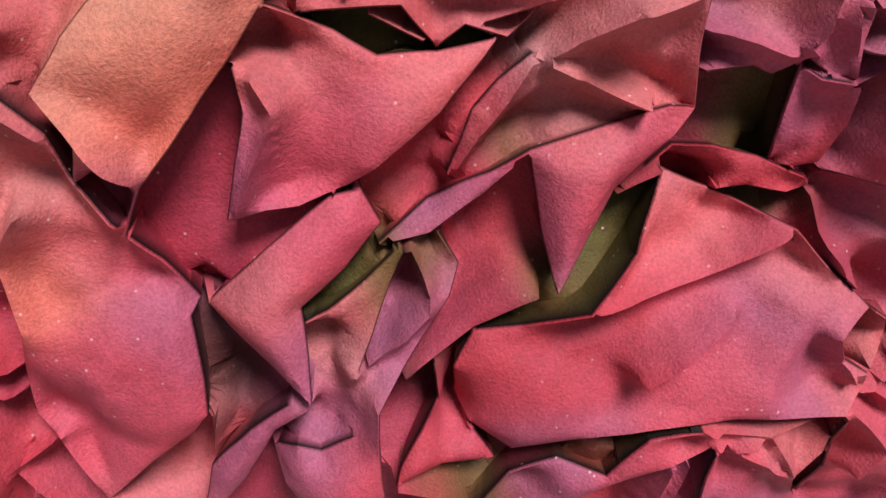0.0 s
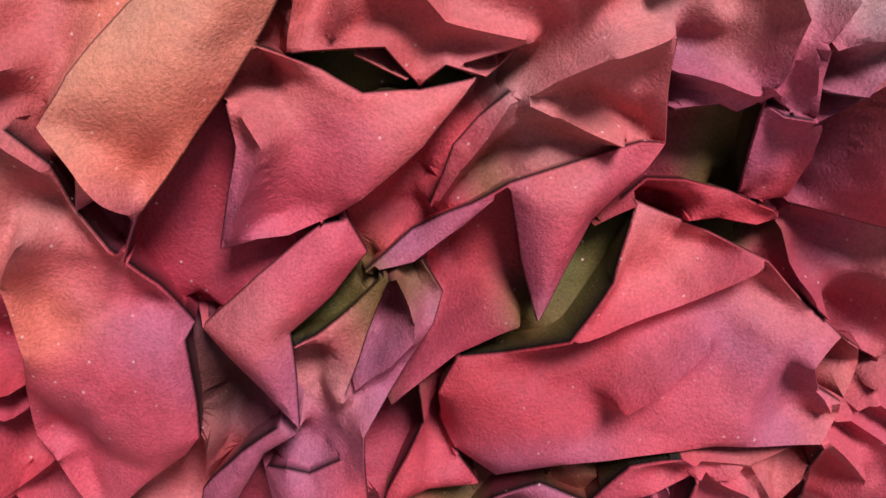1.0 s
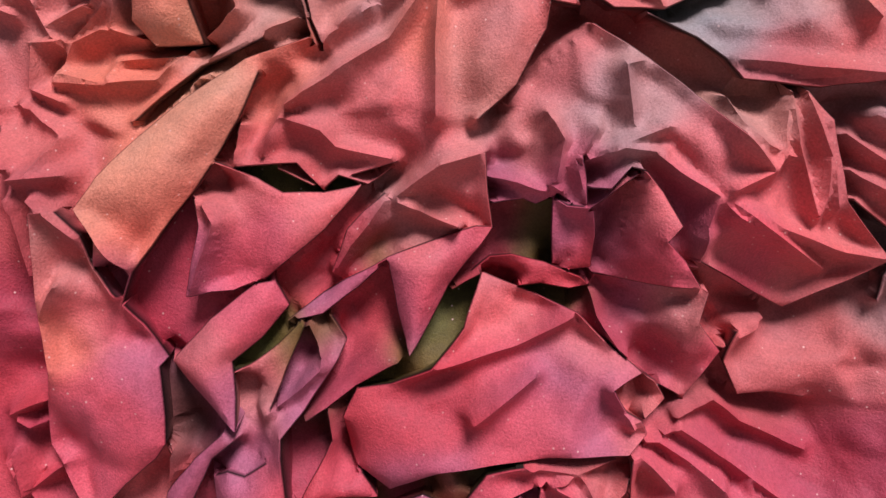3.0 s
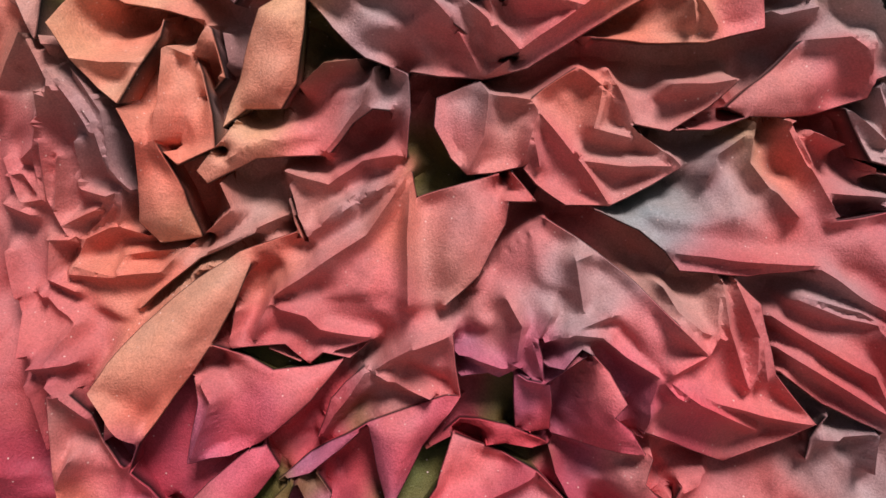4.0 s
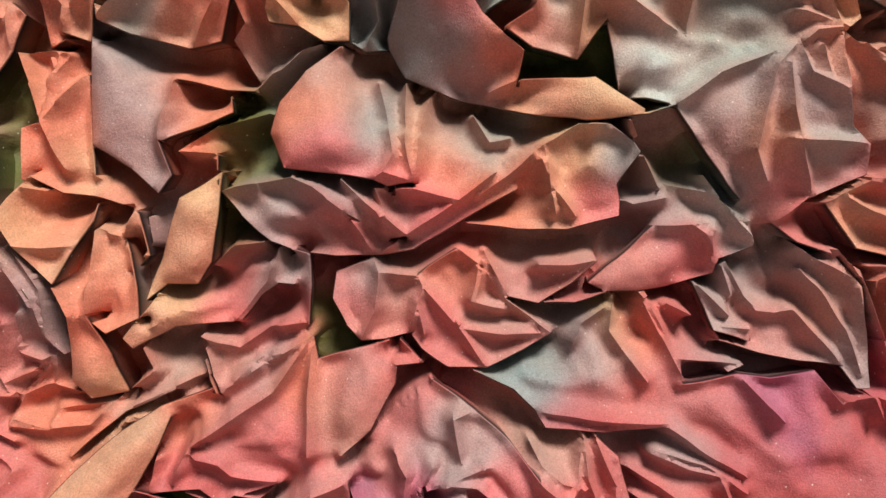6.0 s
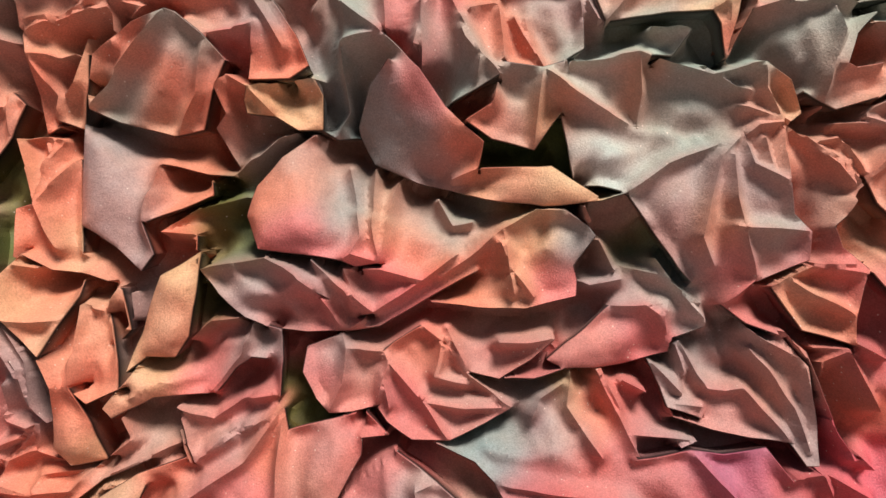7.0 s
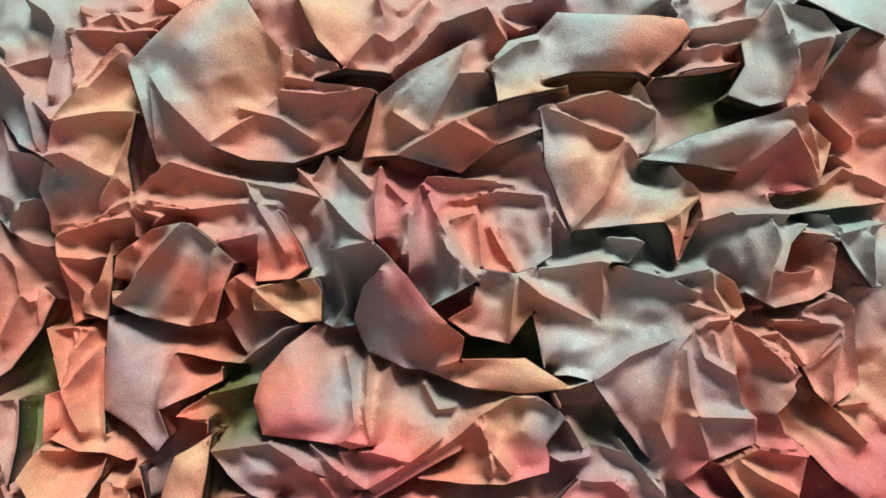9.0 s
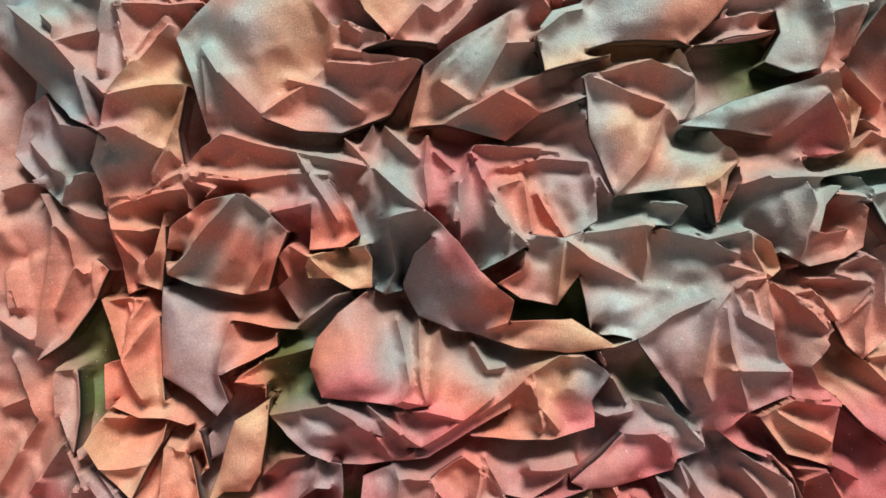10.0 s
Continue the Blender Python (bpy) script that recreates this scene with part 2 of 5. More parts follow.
brim(32, (-247, 114, 6), (-256, 100, 15), (-259, 87, 29), (-249, 69, 26), (-238, 54, 18), (-225, 45, 24), (-217, 68, 9), (-210, 84, -1), (-210, 95, -10))
hollow((-242, 88, -9))
crease((-249, 69, 26), (-233, 67, 13), (-217, 68, 9))
brim(32, (-247, 114, 6), (-228, 103, 0), (-210, 100, -7), (-190, 95, -5))
brim(32, (-210, 80, -4), (-226, 42, 23), (-217, 24, 23), (-222, 1, 8), (-225, -22, 2), (-214, -34, -1), (-194, -32, -12), (-198, -4, 4), (-208, 22, 16))
crease((-210, 80, -4), (-208, 65, 4), (-208, 22, 16))
brim(32, (-208, 22, 16), (-198, 11, 11), (-178, 21, 7), (-180, 40, 4), (-186, 63, -2), (-191, 72, -9))
crease((-210, 80, -4), (-191, 72, -9))
valley((-217, 24, 23), (-208, 22, 16))
brim(32, (-186, 50, -8), (-174, 61, -3), (-180, 88, -5), (-182, 90, -5))
crease((-182, 90, -5), (-189, 73, -3))
brim(32, (-123, 116, -1), (-151, 98, 0), (-165, 58, -3), (-173, 33, 4), (-161, 43, 0), (-141, 43, 0), (-131, 57, 0), (-128, 78, 3), (-123, 116, -1))
brim(32, (-188, 7, 8), (-183, 0, 5), (-155, 15, 1), (-119, 16, -11))
brim(32, (-161, 43, 0), (-176, 22, 7), (-188, 7, 8))
crease((-115, 68, 2), (-141, 43, 0))
valley((-142, 30, 6), (-141, 43, 0))
valley((-142, 30, 6), (-119, 33, -6))
crease((-115, 68, 2), (-91, 71, 1))
crease((-177, 2, 5), (-172, -16, -2))
hollow((-184, -16, -2))
crease((-86, 68, 0), (-94, 44, -5), (-119, 16, -11))
brim(32, (-115, 17, -9), (-100, 34, -8), (-88, 43, -5), (-77, 42, -6))
hollow((-95, 28, -33))
brim(32, (-70, 13, -10), (-66, 39, -5), (-68, 62, -5), (-76, 65, 1))
crease((-86, 68, 0), (-76, 65, 1))
valley((-97, 12, -17), (-70, 13, -10))
valley((-66, 39, -5), (-54, 60, -5))
hollow((-61, 30, -34))
brim(32, (-122, 104, 2), (-109, 87, 4), (-91, 71, 1), (-76, 65, 1), (-49, 61, -6), (-24, 60, -19))
crease((-122, 104, 2), (-76, 112, 13), (-61, 106, 22))
crease((-61, 106, 22), (-41, 89, 8), (-24, 60, -19))
brim(5, (-41, 89, 8), (-32, 83, -2))
crease((-44, 110, 11), (-22, 90, 2), (-14, 72, -14))
brim(32, (-14, 72, -14), (-3, 74, -3))
crease((-22, 105, 8), (-16, 86, 0), (-3, 74, -3))
crease((-24, 60, -19), (-3, 74, -3), (32, 97, 0), (54, 114, 1))
brim(32, (-24, 60, -19), (1, 65, -7), (44, 90, -6), (69, 105, -4))
crease((-22, 105, 8), (2, 104, 6), (32, 97, 0))
brim(32, (37, 82, -7), (67, 79, -7), (102, 78, -5), (137, 86, -11), (138, 98, -15), (135, 108, -9))
hollow((72, 69, -29))
hollow((105, 72, -28))
brim(32, (-25, 58, -15), (-51, 49, -16), (-52, 32, -7), (-43, 14, -7), (-33, 5, -5), (-18, 5, -6), (-2, 8, -11))
crease((-25, 58, -15), (-21, 50, -2), (4, 47, -9))
crease((-21, 50, -2), (-24, 25, -7), (-33, 5, -5))
crease((4, 47, -9), (8, 40, -9), (2, 22, -8), (-2, 8, -11))
brim(5, (31, 65, -9), (11, 53, -9), (4, 47, -9))
crease((31, 65, -9), (47, 53, -16))
crease((8, 40, -9), (32, 11, -15))
brim(32, (-2, 8, -11), (7, -2, -7), (24, -14, -7), (50, -15, -8), (75, -3, -11), (93, 8, -15))
crease((32, 11, -15), (50, -15, -8))
crease((32, 11, -15), (62, 8, -12), (93, 8, -15))
crease((47, 53, -16), (63, 31, -12), (93, 8, -15))
brim(32, (63, 34, -12), (85, 28, -11), (106, 42, -9), (123, 57, -7))
brim(32, (85, 28, -11), (108, 29, -10), (130, 37, -9))
crease((48, 64, -11), (63, 34, -12))
crease((84, 55, -7), (105, 55, -7), (123, 57, -7))
hollow((80, 46, -18))
brim(32, (162, 80, -15), (137, 57, -10), (118, 42, -11), (130, 37, -9), (151, 37, -15), (173, 39, -26), (203, 47, -23), (203, 53, -18))
crease((138, 98, -15), (147, 94, -13), (168, 98, -16))
crease((185, 81, -15), (195, 74, -15), (203, 47, -23))
crease((185, 81, -15), (200, 82, -12))
crease((171, 106, -24), (197, 101, -9), (217, 85, -9))
crease((162, 80, -15), (185, 81, -15))
valley((134, 34, -8), (105, 3, -6), (126, -31, 3))
brim(20, (41, -17, -8), (68, -29, -8), (82, -41, 0), (88, -51, 7), (128, -55, 4), (167, -50, 5))
crease((82, -41, 0), (115, -45, 4), (137, -47, 6), (164, -48, 5))
crease((134, 34, -8), (132, 10, -10), (153, -21, 1))
crease((151, 37, -15), (164, 10, -12), (180, -22, 0))
hollow((156, 6, -26))
valley((153, -21, 1), (180, -22, 0))
crease((173, -8, -5), (180, -22, 0))
crease((173, -8, -5), (200, -10, -6), (221, -13, -7))
crease((180, -22, 0), (199, -20, -2), (221, -13, -7))
valley((126, -31, 3), (153, -21, 1))
crease((171, 28, -17), (187, 20, -12))
crease((189, 42, -18), (210, 20, -15))
brim(32, (189, 42, -18), (197, 23, -16), (200, 10, -8), (225, 3, -11))
crease((205, 59, -17), (214, 33, -17))
hollow((221, -5, -34))
brim(32, (-139, -10, -5), (-136, -24, -6), (-132, -33, -7))
crease((-132, -33, -7), (-115, -24, -10), (-93, -9, -12), (-67, 6, -10))
crease((-67, 6, -10), (-93, -31, -8))
crease((-93, -31, -8), (-146, -65, 10))
crease((-67, 6, -10), (-68, -34, -1), (-68, -70, 5))
valley((-146, -65, 10), (-115, -71, -4), (-68, -70, 5))
brim(32, (-47, -72, 4), (-27, -54, 3), (-12, -25, -5), (-10, -11, 2), (8, -12, -12))
crease((-9, 5, -4), (8, -12, -12))
brim(5, (8, -12, -12), (-9, 5, -4), (-36, -1, -6), (-64, -10, -11), (-67, 6, -10))
valley((-97, 12, -17), (-98, 8, -11), (-67, 6, -10))
valley((-139, -10, -5), (-98, 8, -11))
hollow((-60, 6, -36))
hollow((-42, 8, -30))
valley((-68, -70, 5), (-47, -72, 4))
brim(5, (83, -80, 33), (64, -61, 8), (42, -42, 1), (13, -22, -7))
valley((13, -22, -7), (-23, -54, 2), (-37, -74, 7))
crease((42, -42, 1), (28, -45, 7), (33, -74, 4))
crease((111, -60, 6), (107, -90, 11), (101, -97, 17))
brim(20, (172, -145, 1), (147, -114, 2), (136, -72, 3), (120, -57, 5))
brim(20, (67, -142, 18), (125, -174, -18), (172, -145, 1))
crease((83, -80, 33), (101, -97, 17))
crease((78, -108, 25), (101, -97, 17))
crease((78, -108, 25), (108, -126, 10), (148, -140, -6), (172, -145, 1))
hollow((134, -96, -11))
crease((132, -69, 3), (139, -79, 4), (141, -93, 2))
crease((143, -96, 2), (183, -120, 5), (207, -135, 11))
crease((160, -67, 4), (191, -76, 4), (218, -93, 5))
hollow((203, -161, -14))
hollow((154, -68, -20))
crease((-282, -33, -9), (-260, -33, -4), (-270, -54, -7))
crease((-260, -33, -4), (-245, -26, -4))
crease((-270, -54, -7), (-241, -55, -4))
crease((-241, -55, -4), (-237, -43, -4), (-202, -38, -12))
crease((-202, -38, -12), (-171, -16, -2))
brim(20, (-228, -73, 2), (-193, -44, -6), (-158, -29, -4))
crease((-280, 22, -2), (-283, -8, -12))
crease((-258, 59, 22), (-243, 35, 20), (-238, 8, 10), (-228, -4, 5))
crease((-284, 103, -2), (-263, 76, 28))
hollow((-283, 58, 0))
hollow((-282, 14, -28))
hollow((-318, -69, -35))
crease((-308, -11, -11), (-292, -18, -10))
hollow((-194, 10, -24))
hollow((-133, 75, -28))
hollow((-114, 81, -23))
hollow((99, 21, -38))
hollow((21, -19, -37))
hollow((66, -46, -31))
hollow((181, 20, -25))
hollow((-171, 6, -19))
brim(32, (-252, 268, -4), (-247, 253, 2), (-245, 226, -14), (-243, 200, -21), (-232, 205, -19))
crease((-252, 268, -4), (-219, 280, -3), (-187, 284, 7))
crease((-247, 253, 2), (-225, 251, -6), (-208, 256, -4))
crease((-247, 253, 2), (-230, 226, -13), (-232, 205, -19))
brim(32, (-209, 266, -11), (-214, 233, 0), (-226, 226, -12))
brim(32, (-234, 210, -16), (-215, 203, -18), (-208, 233, -8), (-209, 266, -11))
brim(32, (-141, 278, 22), (-172, 274, 4), (-202, 254, -4), (-208, 230, -9), (-206, 217, -8), (-184, 207, -10), (-148, 198, -16), (-126, 202, -13), (-116, 228, 0), (-107, 248, 2))
valley((-141, 278, 22), (-185, 240, -3))
crease((-141, 278, 22), (-184, 235, 3))
crease((-206, 217, -8), (-184, 235, 3))
brim(5, (-107, 248, 2), (-119, 263, 13), (-137, 278, 14), (-141, 278, 22))
crease((-119, 263, 13), (-84, 271, 8))
brim(32, (-87, 253, 6), (-88, 234, 7), (-62, 236, 0), (-49, 245, -1), (-58, 266, 2), (-74, 290, 1))
crease((-84, 271, 8), (-88, 234, 7))
hollow((-106, 264, -12))
brim(32, (-88, 228, 11), (-93, 221, 0), (-90, 212, 2), (-73, 211, -7), (-57, 202, -11), (-42, 203, -16), (-41, 226, -12), (-46, 237, -6))
crease((-88, 228, 11), (-78, 231, 2), (-46, 237, -6))
crease((-88, 228, 11), (-73, 211, -7))
hollow((-89, 219, -18))
brim(32, (-112, 230, 9), (-107, 213, -5), (-119, 204, -20), (-102, 177, -24))
crease((-112, 230, 9), (-105, 238, 4), (-88, 228, 11))
crease((-104, 171, -21), (-71, 196, -12), (-51, 202, -13))
brim(32, (-212, 212, -14), (-214, 174, -15), (-210, 134, -7), (-184, 118, -4), (-166, 102, -2), (-157, 114, 0), (-162, 135, 7))
brim(32, (-162, 135, 7), (-140, 146, -6), (-120, 156, -15), (-121, 166, -16))
crease((-157, 178, -14), (-125, 171, -23))
crease((-157, 178, -14), (-162, 135, 7))
brim(32, (-157, 178, -14), (-123, 171, -17), (-104, 170, -14))
hollow((-118, 164, -39))
crease((-263, 196, -16), (-238, 148, 4))
crease((-236, 197, -19), (-238, 148, 4))
crease((-218, 182, -20), (-238, 148, 4))
crease((-238, 148, 4), (-224, 118, -3))
brim(32, (-210, 113, -7), (-218, 182, -20))
brim(32, (-242, 149, -5), (-256, 145, -4), (-250, 107, 11))
crease((-250, 107, 11), (-212, 99, -4))
valley((-212, 99, -4), (-210, 113, -7))
valley((-212, 99, -4), (-187, 106, -5))
crease((-151, 129, -1), (-126, 128, -2))
brim(32, (-126, 98, 2), (-126, 128, -2))
crease((-151, 129, -1), (-128, 146, -8), (-92, 154, -8))
hollow((-114, 118, -28))
brim(32, (-46, 199, -16), (-69, 182, -10), (-86, 162, -10), (-91, 140, -2), (-80, 118, 11), (-48, 114, 12), (-23, 111, 11))
crease((-16, 115, 12), (-23, 111, 11))
crease((2, 109, 6), (-16, 115, 12))
brim(32, (-23, 111, 11), (-14, 107, 6), (2, 109, 6))
crease((-22, 175, -19), (-10, 126, 6), (-16, 115, 12))
crease((-4, 179, -19), (-3, 134, 3), (2, 109, 6))
crease((13, 165, -17), (8, 146, -7), (2, 109, 6))
valley((2, 109, 6), (51, 113, -4), (78, 133, 0), (86, 133, 2))
crease((41, 153, -17), (51, 135, -7), (65, 137, -4))
crease((86, 133, 2), (71, 119, -2), (44, 99, -5))
crease((86, 133, 2), (109, 146, 1), (128, 146, 1))
brim(32, (134, 106, -11), (150, 128, -6), (144, 135, -2), (128, 146, 1))
crease((86, 133, 2), (90, 115, -1), (94, 88, -3))
crease((140, 148, 1), (164, 104, -15))
brim(32, (10, 242, 30), (-5, 230, 4), (-15, 205, -20), (-15, 199, -31))
crease((-26, 258, 10), (3, 264, 14))
valley((10, 242, 30), (12, 216, -1), (38, 164, -31))
brim(32, (-15, 199, -31), (-4, 179, -19), (26, 166, -18), (38, 164, -31), (74, 153, -1), (113, 149, 2), (153, 152, 3), (170, 158, 2))
brim(32, (68, 174, 2), (72, 191, 11), (46, 214, 10), (29, 238, 22), (3, 264, 14))
brim(32, (153, 152, 3), (118, 175, 4), (68, 174, 2))
crease((68, 174, 2), (51, 167, -14))
valley((-33, 266, 2), (-31, 197, -22))
crease((-26, 258, 10), (-22, 215, -18), (-31, 197, -22))
brim(32, (-42, 203, -16), (-31, 197, -22), (-15, 199, -31))
valley((20, 253, 23), (15, 285, 14))
crease((30, 285, 16), (31, 238, 22))
brim(32, (46, 214, 10), (70, 227, 20), (83, 234, 23))
crease((51, 286, 11), (70, 247, 23))
crease((70, 247, 23), (68, 234, 20))
crease((70, 247, 23), (83, 234, 23))
brim(32, (78, 216, 20), (61, 205, 14), (78, 193, 12), (107, 187, 4), (124, 210, 11))
crease((111, 239, 18), (107, 187, 4))
crease((85, 242, 20), (111, 239, 18))
crease((111, 239, 18), (129, 223, 24))
crease((85, 242, 20), (78, 216, 20))
brim(5, (126, 243, 16), (111, 239, 18), (85, 242, 20))
hollow((90, 185, -14))
hollow((116, 185, -16))
crease((126, 243, 16), (152, 245, 13), (174, 248, 18))
crease((174, 248, 18), (178, 224, 8), (177, 202, -8))
crease((129, 223, 24), (157, 211, 7), (177, 202, -8))
brim(32, (124, 210, 11), (135, 162, 4), (151, 162, 2), (170, 158, 2))
crease((170, 158, 2), (196, 177, 3), (247, 197, -3))
crease((174, 248, 18), (224, 236, 11), (257, 244, 16))
crease((257, 244, 16), (259, 226, 6), (273, 207, -2))
crease((244, 215, 4), (273, 207, -2))
valley((244, 215, 4), (221, 192, 7))
hollow((279, 228, -23))
brim(32, (278, 206, 3), (286, 212, 1), (276, 233, 9), (257, 244, 16))
crease((206, 262, 25), (182, 267, 15))
brim(32, (182, 248, 15), (196, 247, 14), (206, 262, 25))
crease((149, 275, 7), (142, 287, 7))
brim(32, (126, 245, 15), (139, 253, 12), (138, 275, 8))
crease((100, 276, 4), (104, 256, 14), (111, 241, 18))
crease((81, 289, 1), (86, 244, 20))
crease((234, 285, 12), (236, 250, 5))
brim(32, (236, 250, 5), (249, 280, 13))
brim(32, (285, 226, 7), (307, 214, 6), (329, 220, 18))
brim(32, (333, 242, 16), (316, 239, 16), (306, 240, 25), (316, 261, 16), (329, 276, 14))
hollow((335, 258, -3))
brim(32, (170, 158, 2), (186, 135, 0), (205, 108, -2), (216, 97, -5))
crease((247, 197, -3), (230, 182, 8))
crease((230, 182, 8), (216, 128, 12), (226, 109, 4))
crease((238, 182, 7), (238, 154, 14), (256, 98, 2))
hollow((230, 154, 14))
crease((247, 197, -3), (251, 177, 7), (272, 164, 20))
crease((272, 164, 20), (273, 189, 3), (276, 205, -5))
brim(32, (256, 98, 2), (289, 113, 8), (290, 132, 11), (277, 143, 13), (272, 164, 20))
crease((238, 135, 14), (290, 132, 11))
crease((276, 205, -5), (308, 177, 6), (323, 160, 3))
crease((323, 160, 3), (313, 143, 10))
brim(32, (327, 106, 12), (309, 121, 12), (304, 136, 12), (313, 143, 10))
hollow((329, 125, -8))
valley((304, 136, 12), (291, 109, 10))
hollow((302, 163, -6))
hollow((310, 195, -18))
hollow((337, 198, -9))
hollow((177, 120, -34))
crease((-288, 402, 2), (-251, 411, 3))
crease((-331, 435, -9), (-288, 402, 2))
brim(32, (-360, 413, -45), (-322, 380, -41), (-269, 339, 21), (-243, 327, 33))
crease((-266, 376, 13), (-251, 335, 27))
crease((-288, 402, 2), (-267, 379, 10), (-237, 355, 34))
crease((-251, 411, 3), (-246, 377, 23))
crease((-224, 382, 22), (-237, 417, 6))
crease((-224, 382, 22), (-213, 402, 12), (-201, 421, 6))
crease((-236, 353, 34), (-196, 414, 8))
crease((-236, 353, 34), (-201, 362, 20), (-180, 364, 18))
brim(32, (-236, 353, 34), (-249, 325, 21), (-261, 306, 6), (-255, 288, 0), (-255, 273, -5))
crease((-243, 327, 33), (-227, 330, 28), (-203, 316, 5), (-199, 318, 4))
crease((-199, 318, 4), (-214, 292, 0))
crease((-199, 318, 4), (-190, 304, -2))
crease((-199, 318, 4), (-180, 364, 18))
crease((-257, 277, -7), (-224, 281, -3), (-192, 296, -2))
brim(32, (-190, 304, -2), (-191, 331, 7), (-180, 364, 18))
brim(32, (-321, 373, -43), (-341, 358, -49), (-348, 320, -43), (-288, 273, -4))
crease((-321, 373, -43), (-283, 336, 11), (-243, 327, 33))
crease((-272, 296, 11), (-288, 273, -4))
crease((-272, 296, 11), (-264, 299, 3))
hollow((-278, 281, -20))
brim(32, (-189, 402, 13), (-177, 373, 19), (-167, 328, 6))
crease((-164, 390, 26), (-164, 343, 13))
crease((-164, 390, 26), (-147, 362, 24), (-124, 339, 14))
brim(32, (-124, 339, 14), (-95, 329, 7), (-64, 330, -16), (-25, 346, -22), (-10, 362, -6), (4, 382, 5))
crease((-124, 339, 14), (-87, 368, -7), (-76, 381, -15))
crease((-76, 381, -15), (-67, 412, 11))
crease((-67, 392, 4), (-18, 386, 7), (4, 382, 5))
crease((-189, 402, 13), (-175, 424, 11))
hollow((-191, 348, -15))
crease((-154, 325, 9), (-108, 314, 8), (-87, 309, 3), (-42, 302, -19))
crease((-192, 296, -2), (-177, 314, 1), (-154, 325, 9))
crease((-192, 296, -2), (-143, 289, 13), (-110, 294, 2), (-74, 294, 0))
crease((-59, 414, 12), (-44, 403, 12))
brim(32, (-44, 392, 8), (-18, 398, 16), (17, 395, 9))
crease((17, 395, 9), (28, 411, 3), (46, 429, 2))
crease((-18, 398, 16), (6, 426, 8))
crease((-59, 414, 12), (-18, 398, 16))
brim(32, (77, 427, -12), (27, 394, 7), (5, 378, 3), (-8, 333, -12))
brim(32, (-7, 333, -11), (20, 334, -5), (70, 320, -11), (97, 340, 0), (133, 351, 11))
crease((77, 427, -12), (69, 390, 26))
crease((69, 390, 26), (96, 390, 26))
crease((18, 364, 5), (39, 351, -3))
crease((77, 427, -12), (23, 377, 4), (18, 364, 5))
crease((69, 390, 26), (45, 350, 2), (39, 351, -3))
crease((39, 351, -3), (65, 354, 14), (97, 368, 19))
crease((20, 334, -5), (65, 354, 14))
crease((65, 354, 14), (97, 340, 0))
brim(32, (93, 397, 24), (96, 384, 22), (98, 368, 28), (152, 384, 11))
crease((93, 397, 24), (116, 415, 14), (130, 418, 10))
brim(32, (134, 388, 14), (156, 395, 11), (207, 396, 6), (218, 392, 2))
crease((218, 392, 2), (246, 418, 10))
brim(32, (218, 392, 2), (252, 392, 6), (285, 400, 1))
crease((238, 410, 9), (293, 421, -9))
brim(5, (131, 366, 12), (136, 320, 7), (144, 298, 7), (154, 273, 9))
crease((131, 366, 12), (198, 344, 2))
crease((198, 344, 2), (177, 297, 10), (154, 273, 9))
brim(32, (154, 273, 9), (192, 276, 16), (224, 278, 13), (229, 269, 13), (234, 248, 7), (242, 286, 12), (252, 298, 11))
crease((208, 328, 4), (228, 326, 4), (252, 298, 11))
crease((224, 278, 13), (252, 298, 11))
crease((131, 366, 12), (184, 378, 16))
crease((207, 388, 9), (221, 365, 2), (220, 346, 4), (208, 328, 4))
crease((184, 378, 16), (221, 365, 2))
crease((198, 344, 2), (208, 328, 4))
brim(5, (329, 367, 12), (253, 347, 0), (208, 328, 4))
brim(32, (208, 328, 4), (242, 324, 5), (289, 321, -16))
crease((289, 321, -16), (313, 342, 7), (322, 350, 10))
crease((322, 350, 10), (347, 307, -6))
crease((329, 367, 12), (335, 354, 8), (347, 307, -6))
brim(32, (347, 307, -6), (358, 341, -7), (335, 354, 8))
brim(32, (314, 304, -16), (325, 301, -1), (347, 307, -6))
crease((252, 298, 11), (251, 279, 13))
crease((251, 279, 13), (280, 287, 7))
brim(32, (275, 376, 8), (297, 366, 13), (315, 369, 15))
brim(32, (335, 375, 4), (339, 378, 10), (349, 414, 25))
crease((315, 369, 15), (325, 400, 12), (322, 424, 9))
brim(32, (293, 421, -9), (290, 400, 2), (275, 376, 8))
crease((335, 375, 4), (352, 362, 2), (377, 346, -11))
crease((362, 332, -10), (376, 323, -12))
hollow((262, 383, -21))
crease((330, 269, 14), (347, 267, 14))
crease((349, 231, 4), (347, 267, 14))
crease((347, 267, 14), (360, 255, 14))
crease((-298, 257, -8), (-302, 225, -15), (-312, 161, -11))
crease((-270, 230, -20), (-268, 197, -17))
brim(32, (-314, 148, -11), (-289, 165, -12), (-268, 197, -17), (-258, 220, -16), (-270, 230, -20))
crease((-335, 191, -15), (-336, 221, -14))
crease((-281, 141, -9), (-297, 141, -8))
brim(32, (-289, 104, 3), (-271, 81, 20), (-270, 106, 12), (-275, 126, 0), (-281, 141, -9))
crease((-333, 152, -16), (-317, 98, -20))
crease((-317, 98, -20), (-354, 42, -30))
hollow((-275, 144, -30))
hollow((-290, 65, 7))
hollow((-326, 175, -13))
hollow((-217, 419, -1))
crease((188, 41, -18), (198, 18, -14), (204, 4, -11))
crease((205, 12, -13), (224, 11, -13))
crease((208, 59, -17), (220, 37, -17), (227, 24, -15))
brim(32, (204, 3, -11), (231, -4, -9), (258, -10, -9), (284, -13, -8))
